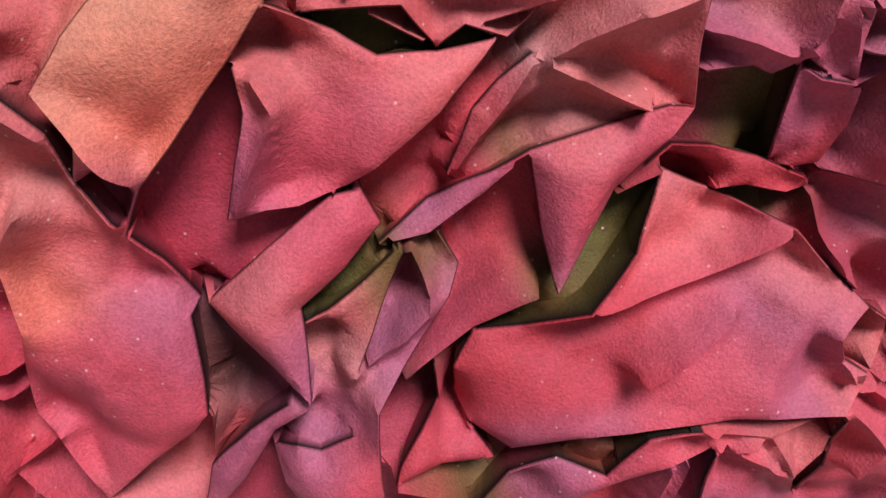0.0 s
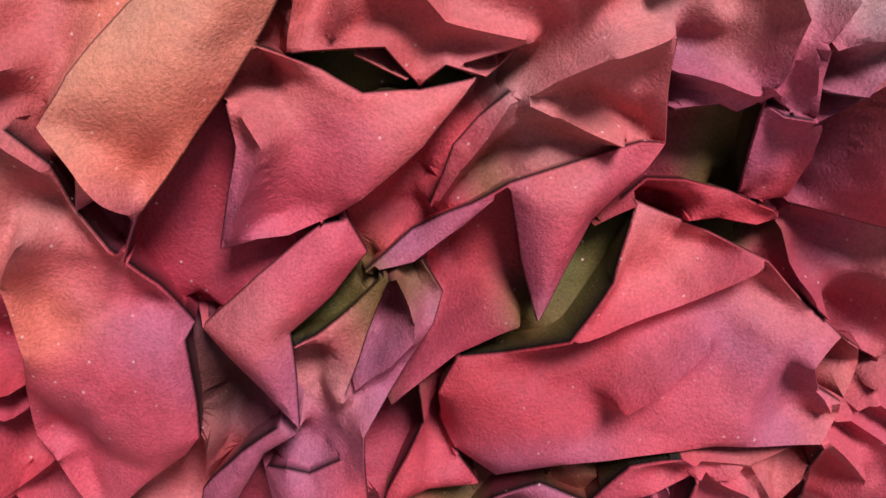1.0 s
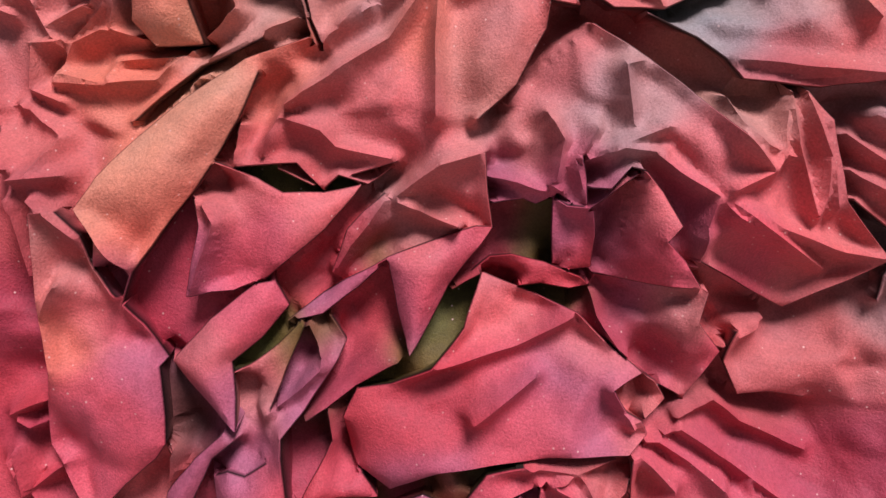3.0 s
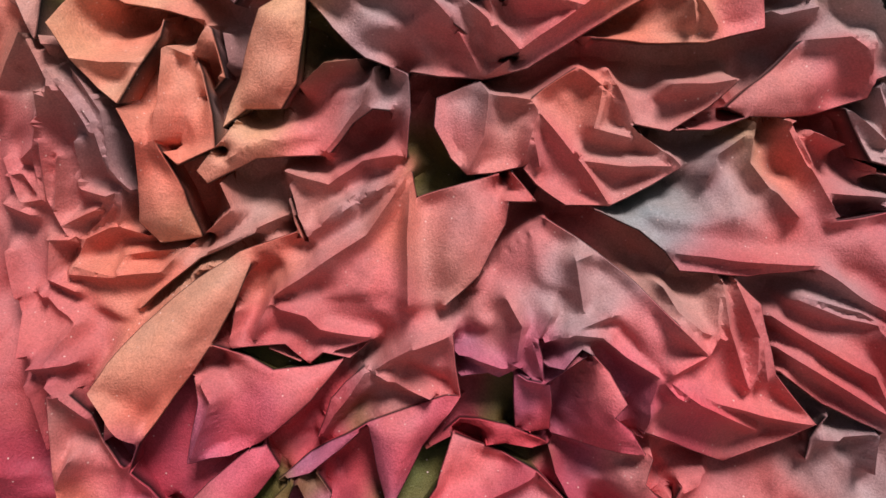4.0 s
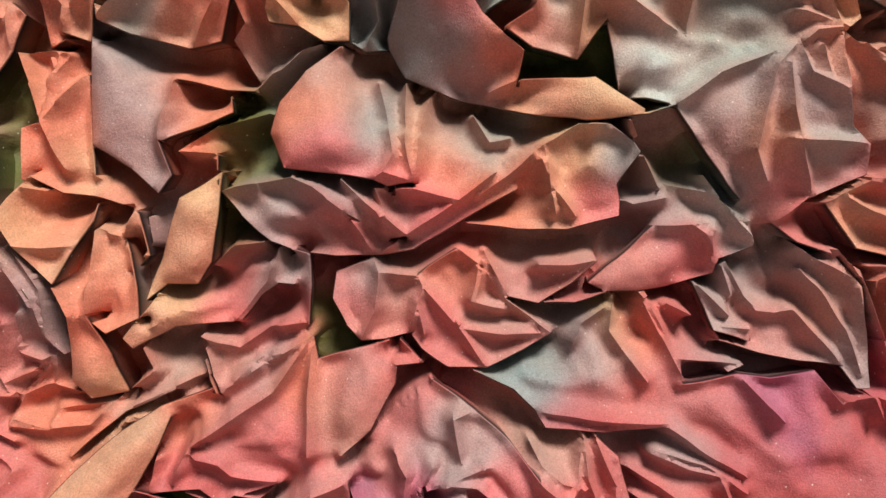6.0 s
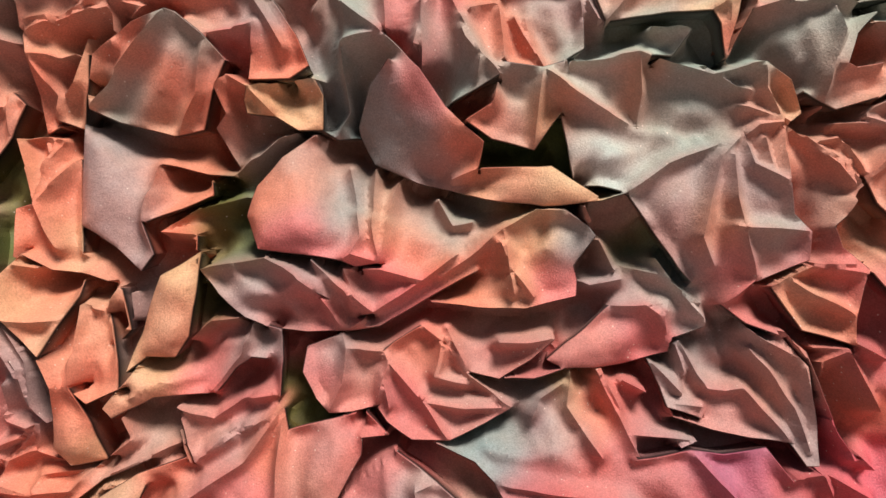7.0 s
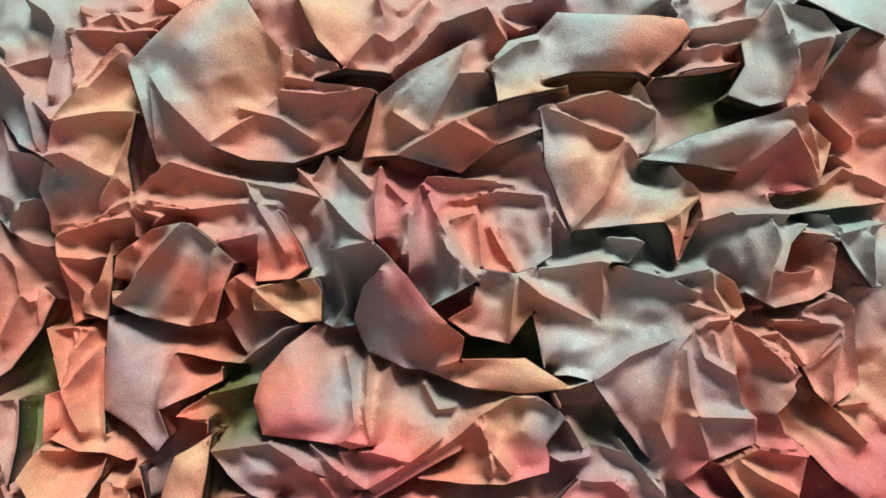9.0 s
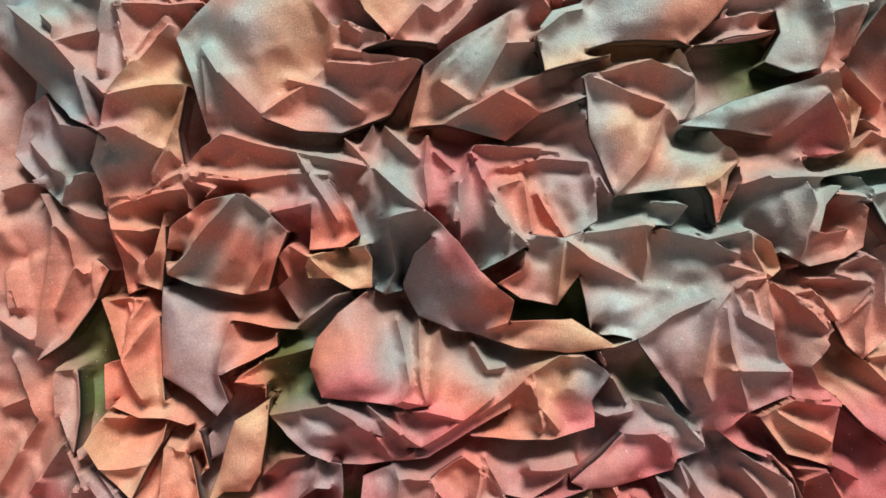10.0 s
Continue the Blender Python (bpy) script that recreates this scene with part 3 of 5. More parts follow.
crease((227, 24, -15), (240, 22, -15), (252, 24, -15), (270, 4, -11), (284, -13, -8))
hollow((220, 24, -33))
hollow((252, 28, -39))
crease((248, 70, -4), (263, 59, -2), (287, 45, 3), (294, 22, 1))
brim(32, (284, -13, -8), (293, -27, -2), (301, -27, -1), (301, -3, -6), (290, 41, 4), (274, 60, 2))
crease((257, 50, -8), (285, 12, -10), (295, -18, -6))
crease((274, 65, 2), (294, 41, 5), (307, 3, 2), (317, -8, 2))
brim(32, (324, -22, 1), (310, -1, 2), (297, 30, 5), (288, 52, 5))
crease((314, -4, 3), (322, -22, 1))
crease((293, 54, 6), (314, 54, 12), (334, 13, 13))
crease((298, 26, 5), (309, -1, 1), (333, -27, 1))
hollow((345, -21, -19))
brim(32, (282, -37, 2), (267, -17, -8), (238, -21, -6), (216, -19, -5), (178, -24, 1))
hollow((248, -19, -38))
hollow((205, -14, -29))
crease((216, -19, -5), (232, -37, 0), (242, -47, 3))
brim(32, (266, 95, 4), (286, 66, 5), (318, 57, 12))
crease((266, 95, 4), (291, 109, 10))
hollow((302, 82, -7))
brim(32, (235, 82, -6), (252, 70, -3), (271, 63, 1))
crease((-252, 66, 21), (-237, 41, 19), (-236, 9, 12), (-231, -2, 5))
valley((-241, 56, 19), (-230, 22, 18))
crease((-269, -23, -8), (-236, -9, 0), (-240, -26, -4))
crease((-268, -49, -7), (-242, -54, -4), (-214, -52, -5), (-202, -38, -6))
crease((-238, -26, -4), (-218, -32, -4))
hollow((-259, 11, -18))
crease((-206, -54, -5), (-187, -40, -6), (-134, -17, -6))
hollow((-181, -20, -30))
hollow((-161, 3, -23))
crease((-140, 7, -4), (-115, -2, -9), (-96, 12, -12), (-76, 15, -10))
brim(32, (-138, -1, -5), (-134, -21, -6), (-128, -33, -6))
crease((-128, -33, -6), (-100, -8, -11), (-68, 1, -11))
valley((-114, 51, -3), (-99, 39, -7))
crease((-173, 86, -5), (-171, 70, -4), (-182, 51, 1))
crease((4, 32, -9), (8, 8, -8))
crease((48, 56, -12), (42, 32, -12))
crease((30, 16, -11), (48, -13, -9))
crease((143, -79, 3), (166, -93, 3), (198, -112, 7), (210, -141, 12))
brim(20, (150, -112, 2), (174, -131, 2), (207, -146, 11))
crease((158, -69, 4), (182, -79, 4), (201, -84, 5), (212, -118, 9), (213, -144, 12))
crease((167, -50, 5), (197, -71, 5), (218, -83, 5))
valley((171, -60, 4), (194, -79, 4), (208, -96, 5))
brim(20, (178, -139, 3), (170, -154, -1), (169, -168, -3))
crease((170, -154, -1), (204, -147, 10), (202, -170, 9))
hollow((196, -147, -15))
hollow((178, -146, -21))
valley((111, -65, 7), (117, -98, 6), (129, -120, 2))
crease((120, -58, 5), (136, -93, 3), (141, -117, 1))
crease((78, -111, 24), (96, -124, 20), (140, -150, -13))
crease((4, -95, 10), (27, -86, 13), (48, -89, 16))
crease((-9, -105, 5), (11, -118, 6))
brim(20, (11, -118, 6), (21, -110, 11), (35, -100, 15))
crease((4, -95, 10), (11, -118, 6))
crease((14, -76, 10), (6, -93, 10))
crease((-161, -47, -2), (-169, -73, 5), (-174, -95, 6))
brim(20, (-174, -95, 6), (-155, -96, 3), (-130, -109, -3), (-121, -103, -5), (-89, -94, -8))
crease((-151, -71, 3), (-128, -78, -2), (-121, -86, -5), (-89, -94, -8))
crease((-151, -70, 3), (-158, -90, 4))
valley((-135, -34, -5), (-120, -72, -3))
crease((42, -250, 11), (49, -256, 10), (62, -270, 8), (54, -286, 7))
crease((91, -270, 5), (96, -283, 6), (88, -308, -1))
crease((-11, -267, 15), (-2, -269, 15), (26, -283, 12))
crease((-28, -280, 14), (-34, -308, 12))
crease((-21, -277, 14), (-27, -307, 12))
crease((64, -232, 2), (85, -224, -4))
crease((-306, -261, 2), (-297, -279, 3), (-283, -309, 4))
crease((-297, -279, 3), (-288, -273, 3), (-278, -264, 3))
crease((-298, -237, 2), (-291, -241, 2), (-283, -236, 4))
valley((-293, -264, 2), (-288, -275, 3))
crease((-142, -288, 13), (-127, -295, 10), (-112, -308, 7))
crease((-291, -289, 4), (-302, -312, 4))
crease((329, 214, 12), (348, 222, 12), (361, 216, 9))
crease((349, 202, 8), (354, 191, 5), (339, 176, 2), (325, 164, 4))
crease((306, 204, 7), (324, 204, 9), (351, 202, 8))
brim(32, (326, 170, 4), (335, 152, 5), (347, 140, 6), (370, 156, 0), (364, 214, 9))
crease((354, 189, 4), (347, 164, 2), (347, 140, 6))
crease((281, 201, 3), (309, 181, 5), (325, 164, 4), (348, 140, 6), (370, 114, 12))
brim(32, (323, 112, 12), (344, 88, 13), (368, 70, 13))
crease((297, 193, 5), (309, 195, 6), (326, 172, 4))
crease((267, 95, 4), (290, 111, 10), (317, 110, 12))
crease((267, 95, 4), (283, 69, 5))
hollow((333, 83, -8))
hollow((314, 205, -8))
crease((347, 140, 6), (375, 143, 2))
crease((-340, 286, -7), (-310, 294, -2), (-296, 257, -8))
crease((-336, 221, -14), (-328, 191, -16))
crease((-346, 185, -14), (-317, 166, -12))
crease((-350, 108, -30), (-322, 119, -21))
valley((-324, 81, -24), (-346, 42, -29))
crease((-293, 104, 1), (-295, 143, -8))
crease((-261, 52, 23), (-276, 81, 19))
crease((-318, 43, -11), (-282, 85, 15))
crease((6, 325, -8), (3, 297, 1), (7, 259, 21))
crease((12, 311, -5), (26, 296, 4))
crease((40, 310, -4), (25, 254, 24))
crease((41, 310, -4), (60, 258, 22), (70, 245, 21))
valley((19, 296, 4), (20, 259, 23))
crease((-29, 336, -17), (-2, 307, -7))
crease((-39, 302, -17), (-10, 273, 12), (3, 264, 19))
crease((-97, 309, 6), (-65, 257, 5))
crease((63, 281, 12), (79, 286, 3))
crease((73, 296, -2), (99, 304, -3), (133, 300, 5), (140, 262, 10))
crease((82, 286, 3), (86, 245, 20))
crease((92, 276, 6), (106, 249, 16))
crease((44, 315, -4), (85, 312, -4), (112, 308, -1))
crease((-62, 325, -16), (-41, 302, -17), (-48, 285, -10))
crease((-48, 318, -18), (-38, 339, -18))
crease((-290, 302, 2), (-332, 332, -45))
crease((-295, 15, -10), (-277, 25, 3), (-281, -9, -10))
crease((-306, 15, -11), (-297, -12, -11))
crease((-280, -33, -9), (-283, -57, -8), (-266, -64, -5))
crease((-264, 56, 23), (-282, 25, 0))
crease((-254, 24, 16), (-259, -2, -4), (-242, -7, 0))
crease((-310, -40, -11), (-301, -78, -7), (-291, -98, 21))
crease((-289, -64, -8), (-264, -82, 7), (-273, -101, 24))
valley((-296, -58, -10), (-289, -90, 13))
crease((-281, -9, -10), (-269, -30, -8))
crease((-283, -104, 25), (-260, -101, 24))
crease((-273, -114, 26), (-250, -135, 23))
crease((-286, -114, 25), (-278, -156, 21))
valley((-112, -221, -4), (-77, -229, -3), (-48, -233, 12))
valley((0, -119, 8), (4, -148, -2))
valley((-29, -262, 21), (-63, -293, 12))
valley((-269, -130, 27), (-254, -143, 26))
valley((-191, -193, 12), (-180, -220, 15))
valley((-68, -146, -2), (-75, -172, 1))
valley((-169, -276, 18), (-157, -279, 19))
valley((5, -280, 19), (13, -295, 17))
valley((-167, -51, 3), (-197, -87, 16), (-231, -127, 27))
valley((-128, 100, 6), (-141, 49, 5))
valley((-208, 14, 18), (-205, -26, 2))
valley((-175, 11, 11), (-147, 27, 6))
valley((-95, 98, 13), (-64, 86, 10))
valley((-36, 45, -3), (-36, 16, -1))
valley((142, 56, -5), (173, 66, -9), (191, 88, -8))
valley((66, 95, -2), (114, 95, -3))
valley((67, -12, -6), (99, -26, 1))
valley((47, -75, 17), (68, -99, 28))
valley((-86, -57, 5), (-100, -54, 0))
valley((-40, -18, 0), (-46, -50, 10))
valley((-59, 173, -5), (-46, 133, 20), (-17, 126, 12))
valley((-198, 194, -11), (-175, 141, 5))
valley((-144, 255, 15), (-154, 216, -3))
valley((24, 204, 0), (47, 178, -5))
valley((101, 127, 4), (121, 119, -1))
valley((201, 157, 14), (202, 127, 11))
valley((255, 161, 17), (270, 124, 16))
valley((279, 253, 18), (301, 231, 18))
valley((154, 184, 8), (165, 177, 6))
valley((227, 336, 10), (312, 353, 19))
valley((49, 390, 19), (18, 359, 5))
valley((-211, 336, 30), (-227, 304, 12))
valley((160, 407, 16), (205, 412, 12))
valley((159, 328, 14), (202, 300, 14))
valley((307, 396, 13), (300, 377, 17))
valley((288, 267, 19), (280, 237, 15))
valley((-48, -233, 12), (-30, -215, 8))
crease((-70, -204, 13), (-50, -200, 1), (-23, -192, -6), (8, -176, -1))
valley((-231, -105, 26), (-230, -126, 27))
brim(20, (95, -184, 0), (90, -202, -4), (100, -222, -9), (118, -222, -13), (140, -226, -17))
crease((86, -195, 0), (112, -179, -11))
valley((112, -179, -11), (137, -190, -20))
crease((57, -241, 6), (66, -238, 3), (97, -260, 1), (122, -278, 3), (135, -287, 5))
crease((85, -224, -5), (102, -238, -9), (141, -256, -14))
valley((81, -236, -2), (105, -253, -4), (129, -274, 0))
crease((45, -244, 9), (54, -245, 7), (70, -256, 5), (89, -271, 5))
valley((55, -264, 9), (71, -278, 7), (79, -294, 5))
crease((97, -284, 6), (135, -301, 8))
valley((100, -290, 7), (116, -303, 6))
crease((78, -61, 12), (85, -73, 19), (98, -84, 16), (112, -90, 8))
crease((39, -86, 14), (55, -98, 20), (74, -110, 24))
crease((75, -110, 24), (69, -126, 22), (66, -146, 17))
crease((15, -88, 12), (29, -83, 12), (48, -76, 12))
crease((-18, -187, -8), (2, -181, -8), (12, -179, -7))
crease((-290, 403, -2), (-257, 410, 5))
crease((-299, 426, 0), (-289, 416, 1), (-290, 403, -2))
brim(32, (-131, 457, 19), (-161, 432, 14), (-188, 404, 13))
brim(32, (-68, 412, 11), (-81, 428, 12), (-99, 458, 14))
valley((-140, 408, 33), (-112, 422, 12), (-86, 428, 12))
crease((-239, 433, 5), (-196, 431, 5), (-163, 430, 13))
crease((-239, 433, 5), (-229, 401, 12), (-225, 383, 21))
crease((-229, 451, 4), (-224, 437, 4), (-206, 448, 3), (-197, 435, 4))
crease((-206, 448, 3), (-182, 437, 5), (-158, 443, 11))
crease((-275, 459, 4), (-256, 446, 4), (-249, 435, 4), (-252, 412, 5))
valley((-244, 435, 5), (-240, 458, 4))
crease((-175, 463, 2), (-154, 452, 9))
crease((-158, 442, 11), (-170, 435, 9))
brim(32, (-57, 458, 14), (-41, 421, 14), (-20, 400, 12))
crease((-20, 400, 12), (6, 424, 8), (15, 419, 7), (34, 435, 3), (45, 458, -5))
crease((6, 424, 8), (10, 441, 6), (6, 458, 6))
crease((17, 396, 7), (37, 416, 6), (56, 441, -3))
crease((56, 439, -2), (90, 450, -4), (107, 417, 14))
crease((90, 450, -4), (116, 427, 10), (129, 432, 8))
valley((94, 424, 9), (127, 418, 11))
brim(32, (218, 437, 11), (145, 442, 7), (129, 424, 10), (107, 418, 13), (96, 404, 19))
brim(32, (216, 394, 5), (237, 413, 9), (246, 425, 11), (241, 434, 12), (218, 437, 11))
crease((248, 427, 11), (303, 439, -5))
crease((243, 411, 9), (294, 421, -5))
brim(5, (218, 390, 5), (254, 397, 7), (287, 403, 0))
crease((226, 452, 13), (237, 438, 12))
crease((270, 442, 1), (286, 451, -6), (297, 459, -7))
valley((228, 430, 11), (260, 438, 7))
brim(32, (330, 450, 13), (355, 430, 24), (387, 416, 23))
brim(32, (355, 418, 22), (341, 436, 21), (315, 453, -1), (305, 439, -4))
crease((315, 451, -1), (318, 424, 6), (322, 411, 10), (336, 414, 18), (355, 418, 22))
valley((324, 441, 8), (332, 424, 17))
crease((355, 418, 22), (371, 424, 24), (387, 413, 22))
brim(32, (334, 370, 11), (346, 391, 12), (359, 412, 21), (369, 423, 24))
valley((250, 445, 10), (266, 457, 2))
crease((134, 452, 7), (151, 457, 7))
crease((134, 452, 7), (108, 450, 2))
brim(10, (-95, -111, -9), (-107, -121, -8), (-116, -131, -5), (-124, -155, -4))
crease((-96, -115, -9), (-104, -127, -8), (-114, -139, -5), (-121, -152, -4))
hollow((-103, -142, -18))
valley((64, -249, 3), (83, -264, 1), (98, -275, 2), (136, -296, 4))
crease((-188, -116, 13), (-182, -126, 15), (-189, -144, 16), (-196, -160, 14))
valley((-103, -223, -6), (-77, -229, -3), (-47, -235, 10))
crease((-47, -232, 13), (-33, -220, 14), (-14, -207, 5))
valley((4, -226, 13), (39, -237, 6))
crease((29, -215, 11), (38, -235, 12))
brim(32, (331, 220, 13), (346, 228, 12), (350, 258, 15), (345, 262, 15))
crease((277, 283, 9), (336, 285, 8), (347, 283, 9), (353, 270, 13))
crease((303, 282, 7), (306, 262, 16), (299, 237, 14), (297, 214, 8))
crease((350, 268, 14), (377, 275, 10), (391, 277, 7))
brim(32, (354, 264, 14), (362, 249, 13), (379, 229, 8), (385, 230, 8))
crease((377, 275, 10), (375, 254, 12), (380, 231, 8))
crease((325, 211, 11), (348, 224, 12), (364, 214, 9))
brim(32, (368, 173, 0), (364, 213, 8))
crease((325, 208, 11), (353, 200, 8), (332, 173, 3))
crease((218, 241, 12), (249, 224, 6))
crease((304, 301, -5), (308, 291, 1))
crease((310, 302, -5), (331, 304, -2))
crease((349, 307, -4), (368, 322, -11), (401, 305, -12))
brim(32, (320, 285, 7), (355, 289, 5), (399, 294, -7))
crease((250, 198, 3), (256, 203, 2), (273, 205, 2))
crease((260, 194, 2), (264, 173, 8))
valley((277, 190, 3), (288, 174, 8))
crease((290, 194, 4), (316, 178, 4))
crease((-186, 292, 1), (-186, 260, -1))
crease((-186, 292, 1), (-162, 283, 8), (-175, 275, 3))
crease((-118, 261, 9), (-127, 224, -3), (-145, 197, -16))
crease((-190, 295, 0), (-176, 298, 2), (-141, 291, 13))
crease((-285, 274, -4), (-269, 265, -4), (-258, 262, -4))
crease((-298, 261, -8), (-285, 247, -10), (-281, 225, -15), (-275, 218, -17))
crease((-281, 225, -15), (-297, 188, -16))
crease((-263, 194, -18), (-242, 197, -18), (-228, 195, -17))
crease((-242, 192, -18), (-235, 171, -14))
crease((-228, 194, -17), (-236, 179, -16), (-237, 171, -14))
crease((-307, -11, -11), (-293, -10, -11), (-284, -9, -10))
crease((-285, -5, -10), (-287, 12, -9), (-271, 52, 23))
valley((-283, -2, -15), (-266, 29, 10))
crease((-276, -16, -9), (-268, 16, 0))
crease((-236, -6, 2), (-248, -19, -4), (-260, -30, -6))
crease((-306, 5, -11), (-295, 7, -11), (-287, -5, -10))
crease((-244, 29, 19), (-247, 35, 20), (-252, 45, 22), (-264, 64, 22))
crease((85, 123, 0), (93, 105, -2), (107, 86, -6))
valley((115, 119, -5), (114, 93, -8))
crease((200, 81, -13), (198, 72, -15), (202, 49, -18))
crease((221, 83, -8), (220, 75, -11), (226, 68, -12))
brim(32, (202, 46, -18), (205, 58, -17), (226, 66, -12))
crease((134, 29, -11), (113, 15, -10), (107, 2, -10))
crease((156, 34, -15), (169, 8, -12))
crease((44, 52, -12), (39, 30, -12), (62, 25, -12))
crease((112, -58, 6), (115, -83, 6), (129, -120, 2))
crease((130, -122, 1), (134, -112, 2), (134, -84, 3))
crease((76, -112, 24), (83, -120, 23), (127, -142, -12))
crease((-11, -68, 7), (-2, -82, 9), (-6, -103, 6))
crease((314, 53, 12), (298, 45, 7), (298, 26, 5))
valley((304, 48, 6), (302, 36, 5))
brim(32, (318, 57, 12), (319, 76, 12), (325, 103, 12))
crease((291, 109, 10), (327, 104, 12))
crease((279, 98, 7), (292, 90, 8), (317, 77, 12))
crease((317, 59, 12), (337, 47, 13))
valley((317, 46, 12), (337, 24, 13))
crease((282, -35, 1), (303, -32, 2), (308, -46, 4))
crease((310, -34, 2), (333, -47, 1))
hollow((332, -35, -13))
crease((236, 82, -5), (253, 97, 2))
crease((191, 112, -7), (213, 85, -9), (224, 72, -11))
crease((-70, 382, 1), (-43, 379, 3), (-7, 383, 6))
crease((-149, 369, 30), (-124, 341, 14))
crease((-102, 369, 1), (-72, 362, -7), (-46, 347, -16))
# one call a fold of the paper: its middle and its spray colour
fold(-227, -109, "t")
fold(-218, -128, "o")
fold(-235, -152, "m")
fold(-270, -135, "b")
fold(-257, -150, "h")
fold(-253, -176, "l")
fold(-268, -188, "o")
fold(-232, -181, "p")
fold(-247, -221, "p")
fold(-269, -240, "p")
fold(-244, -259, "p")
fold(-225, -202, "m")
fold(-242, -297, "l")
fold(-230, -278, "l")
fold(-198, -259, "m")
fold(-192, -199, "l")
fold(-166, -176, "p")
fold(-183, -216, "m")
fold(-189, -170, "p")
fold(-177, -117, "e")
fold(-160, -131, "p")
fold(-189, -149, "m")
fold(-174, -154, "p")
fold(-133, -119, "l")
fold(-150, -97, "e")
fold(-110, -99, "l")
fold(-142, -106, "v")
fold(-70, -107, "h")
fold(-54, -116, "l")
fold(-74, -123, "h")
fold(-107, -145, "v")
fold(-88, -131, "h")
fold(-119, -147, "d")
fold(-109, -133, "d")
fold(-68, -142, "l")
fold(-123, -167, "m")
fold(-56, -147, "p")
fold(-72, -166, "p")
fold(-89, -171, "m")
fold(-104, -179, "r")
fold(-161, -200, "l")
fold(-147, -200, "v")
fold(-123, -187, "p")
fold(-142, -222, "m")
fold(-166, -228, "h")
fold(-162, -193, "v")
fold(-108, -209, "d")
fold(-29, -171, "l")
fold(16, -187, "l")
fold(-66, -219, "r")
fold(-34, -207, "p")
fold(-6, -223, "p")
fold(-18, -238, "p")
fold(-90, -239, "r")
fold(-77, -261, "m")
fold(24, -224, "m")
fold(40, -222, "e")
fold(45, -240, "l")
fold(-31, -151, "r")
fold(-1, -156, "r")
fold(1, -173, "d")
fold(23, -182, "d")
fold(2, -133, "m")
fold(13, -140, "r")
fold(-29, -109, "m")
fold(0, -101, "m")
fold(-17, -131, "v")
fold(-26, -129, "d")
fold(20, -97, "m")
fold(21, -125, "m")
fold(39, -116, "l")
fold(40, -143, "p")
fold(57, -147, "p")
fold(40, -163, "m")
fold(57, -171, "h")
fold(56, -197, "p")
fold(27, -170, "d")
fold(-167, -254, "m")
fold(-178, -280, "m")
fold(-155, -279, "p")
fold(-133, -277, "r")
fold(-123, -264, "p")
fold(-139, -260, "d")
fold(-64, -273, "d")
fold(-89, -285, "d")
fold(-39, -275, "p")
fold(-80, -298, "m")
fold(-75, -309, "r")
fold(0, -283, "p")
fold(24, -268, "e")
fold(-3, -301, "m")
fold(54, -286, "p")
fold(76, -287, "l")
fold(67, -258, "p")
fold(76, -228, "e")
fold(84, -254, "f")
fold(86, -237, "r")
fold(-294, -242, "d")
fold(-299, -264, "r")
fold(-284, -297, "p")
fold(-296, -306, "r")
fold(-284, -201, "d")
fold(-295, -225, "r")
fold(-206, -306, "d")
fold(-163, -304, "m")
fold(-130, -302, "r")
fold(-107, -304, "v")
fold(-207, -146, "d")
fold(-219, -182, "d")
fold(-206, -237, "n")
fold(-193, -231, "m")
fold(-130, -248, "n")
fold(-208, -76, "t")
fold(-182, -57, "t")
fold(-151, -37, "o")
# the next two are darker: the shade here is put into their colour
fold(-274, -121, "f")
fold(-263, -138, "f")
fold(-237, 85, "o")
fold(-255, 90, "w")
fold(-224, 56, "t")
fold(-196, 109, "o")
fold(-219, 112, "w")
fold(-196, 56, "t")
fold(-218, 43, "o")
fold(-203, 40, "o")
fold(-194, 27, "o")
fold(-212, -9, "o")
fold(-202, -23, "w")
fold(-181, 73, "t")
fold(-143, 75, "t")
fold(-129, 94, "w")
fold(-160, 82, "k")
fold(-154, 30, "w")
fold(-170, 17, "t")
fold(-112, 46, "e")
fold(-126, 30, "l")
fold(-184, -16, "o")
fold(-82, 55, "k")
fold(-99, 39, "k")
fold(-80, 26, "e")
fold(-65, 55, "e")
fold(-238, 40, "k")
fold(-231, 18, "k")
fold(-291, 25, "e")
fold(-272, -26, "h")
fold(-289, -64, "e")
fold(-262, -43, "o")
fold(-224, -47, "o")
fold(-193, -34, "b")
fold(-168, -23, "b")
fold(-89, 93, "k")
fold(-65, 77, "h")
fold(-38, 101, "k")
fold(-51, 86, "e")
fold(-16, 87, "h")
fold(17, 92, "l")
fold(34, 80, "l")
fold(66, 96, "o")
fold(98, 98, "t")
fold(126, 93, "l")
fold(83, 70, "b")
fold(-36, 29, "e")
fold(-39, 16, "h")
fold(-9, 35, "b")
fold(-26, 42, "k")
fold(28, 45, "o")
fold(18, 22, "l")
fold(52, 21, "b")
fold(65, 1, "h")
fold(21, 1, "e")
fold(78, 44, "h")
fold(117, 37, "e")
fold(168, 93, "k")
fold(208, 88, "s")
fold(152, 57, "h")
fold(184, 57, "l")
fold(195, 70, "e")
fold(198, 98, "s")
fold(85, -19, "a")
fold(118, 10, "k")
fold(127, -13, "k")
fold(135, 20, "w")
fold(152, 7, "o")
fold(163, 20, "e")
fold(115, -42, "f")
fold(147, -35, "e")
fold(180, -33, "e")
fold(197, -46, "e")
fold(200, -14, "k")
fold(176, 10, "e")
fold(204, 30, "k")
fold(206, 9, "k")
fold(214, 43, "k")
fold(178, 3, "e")
fold(-115, -38, "h")
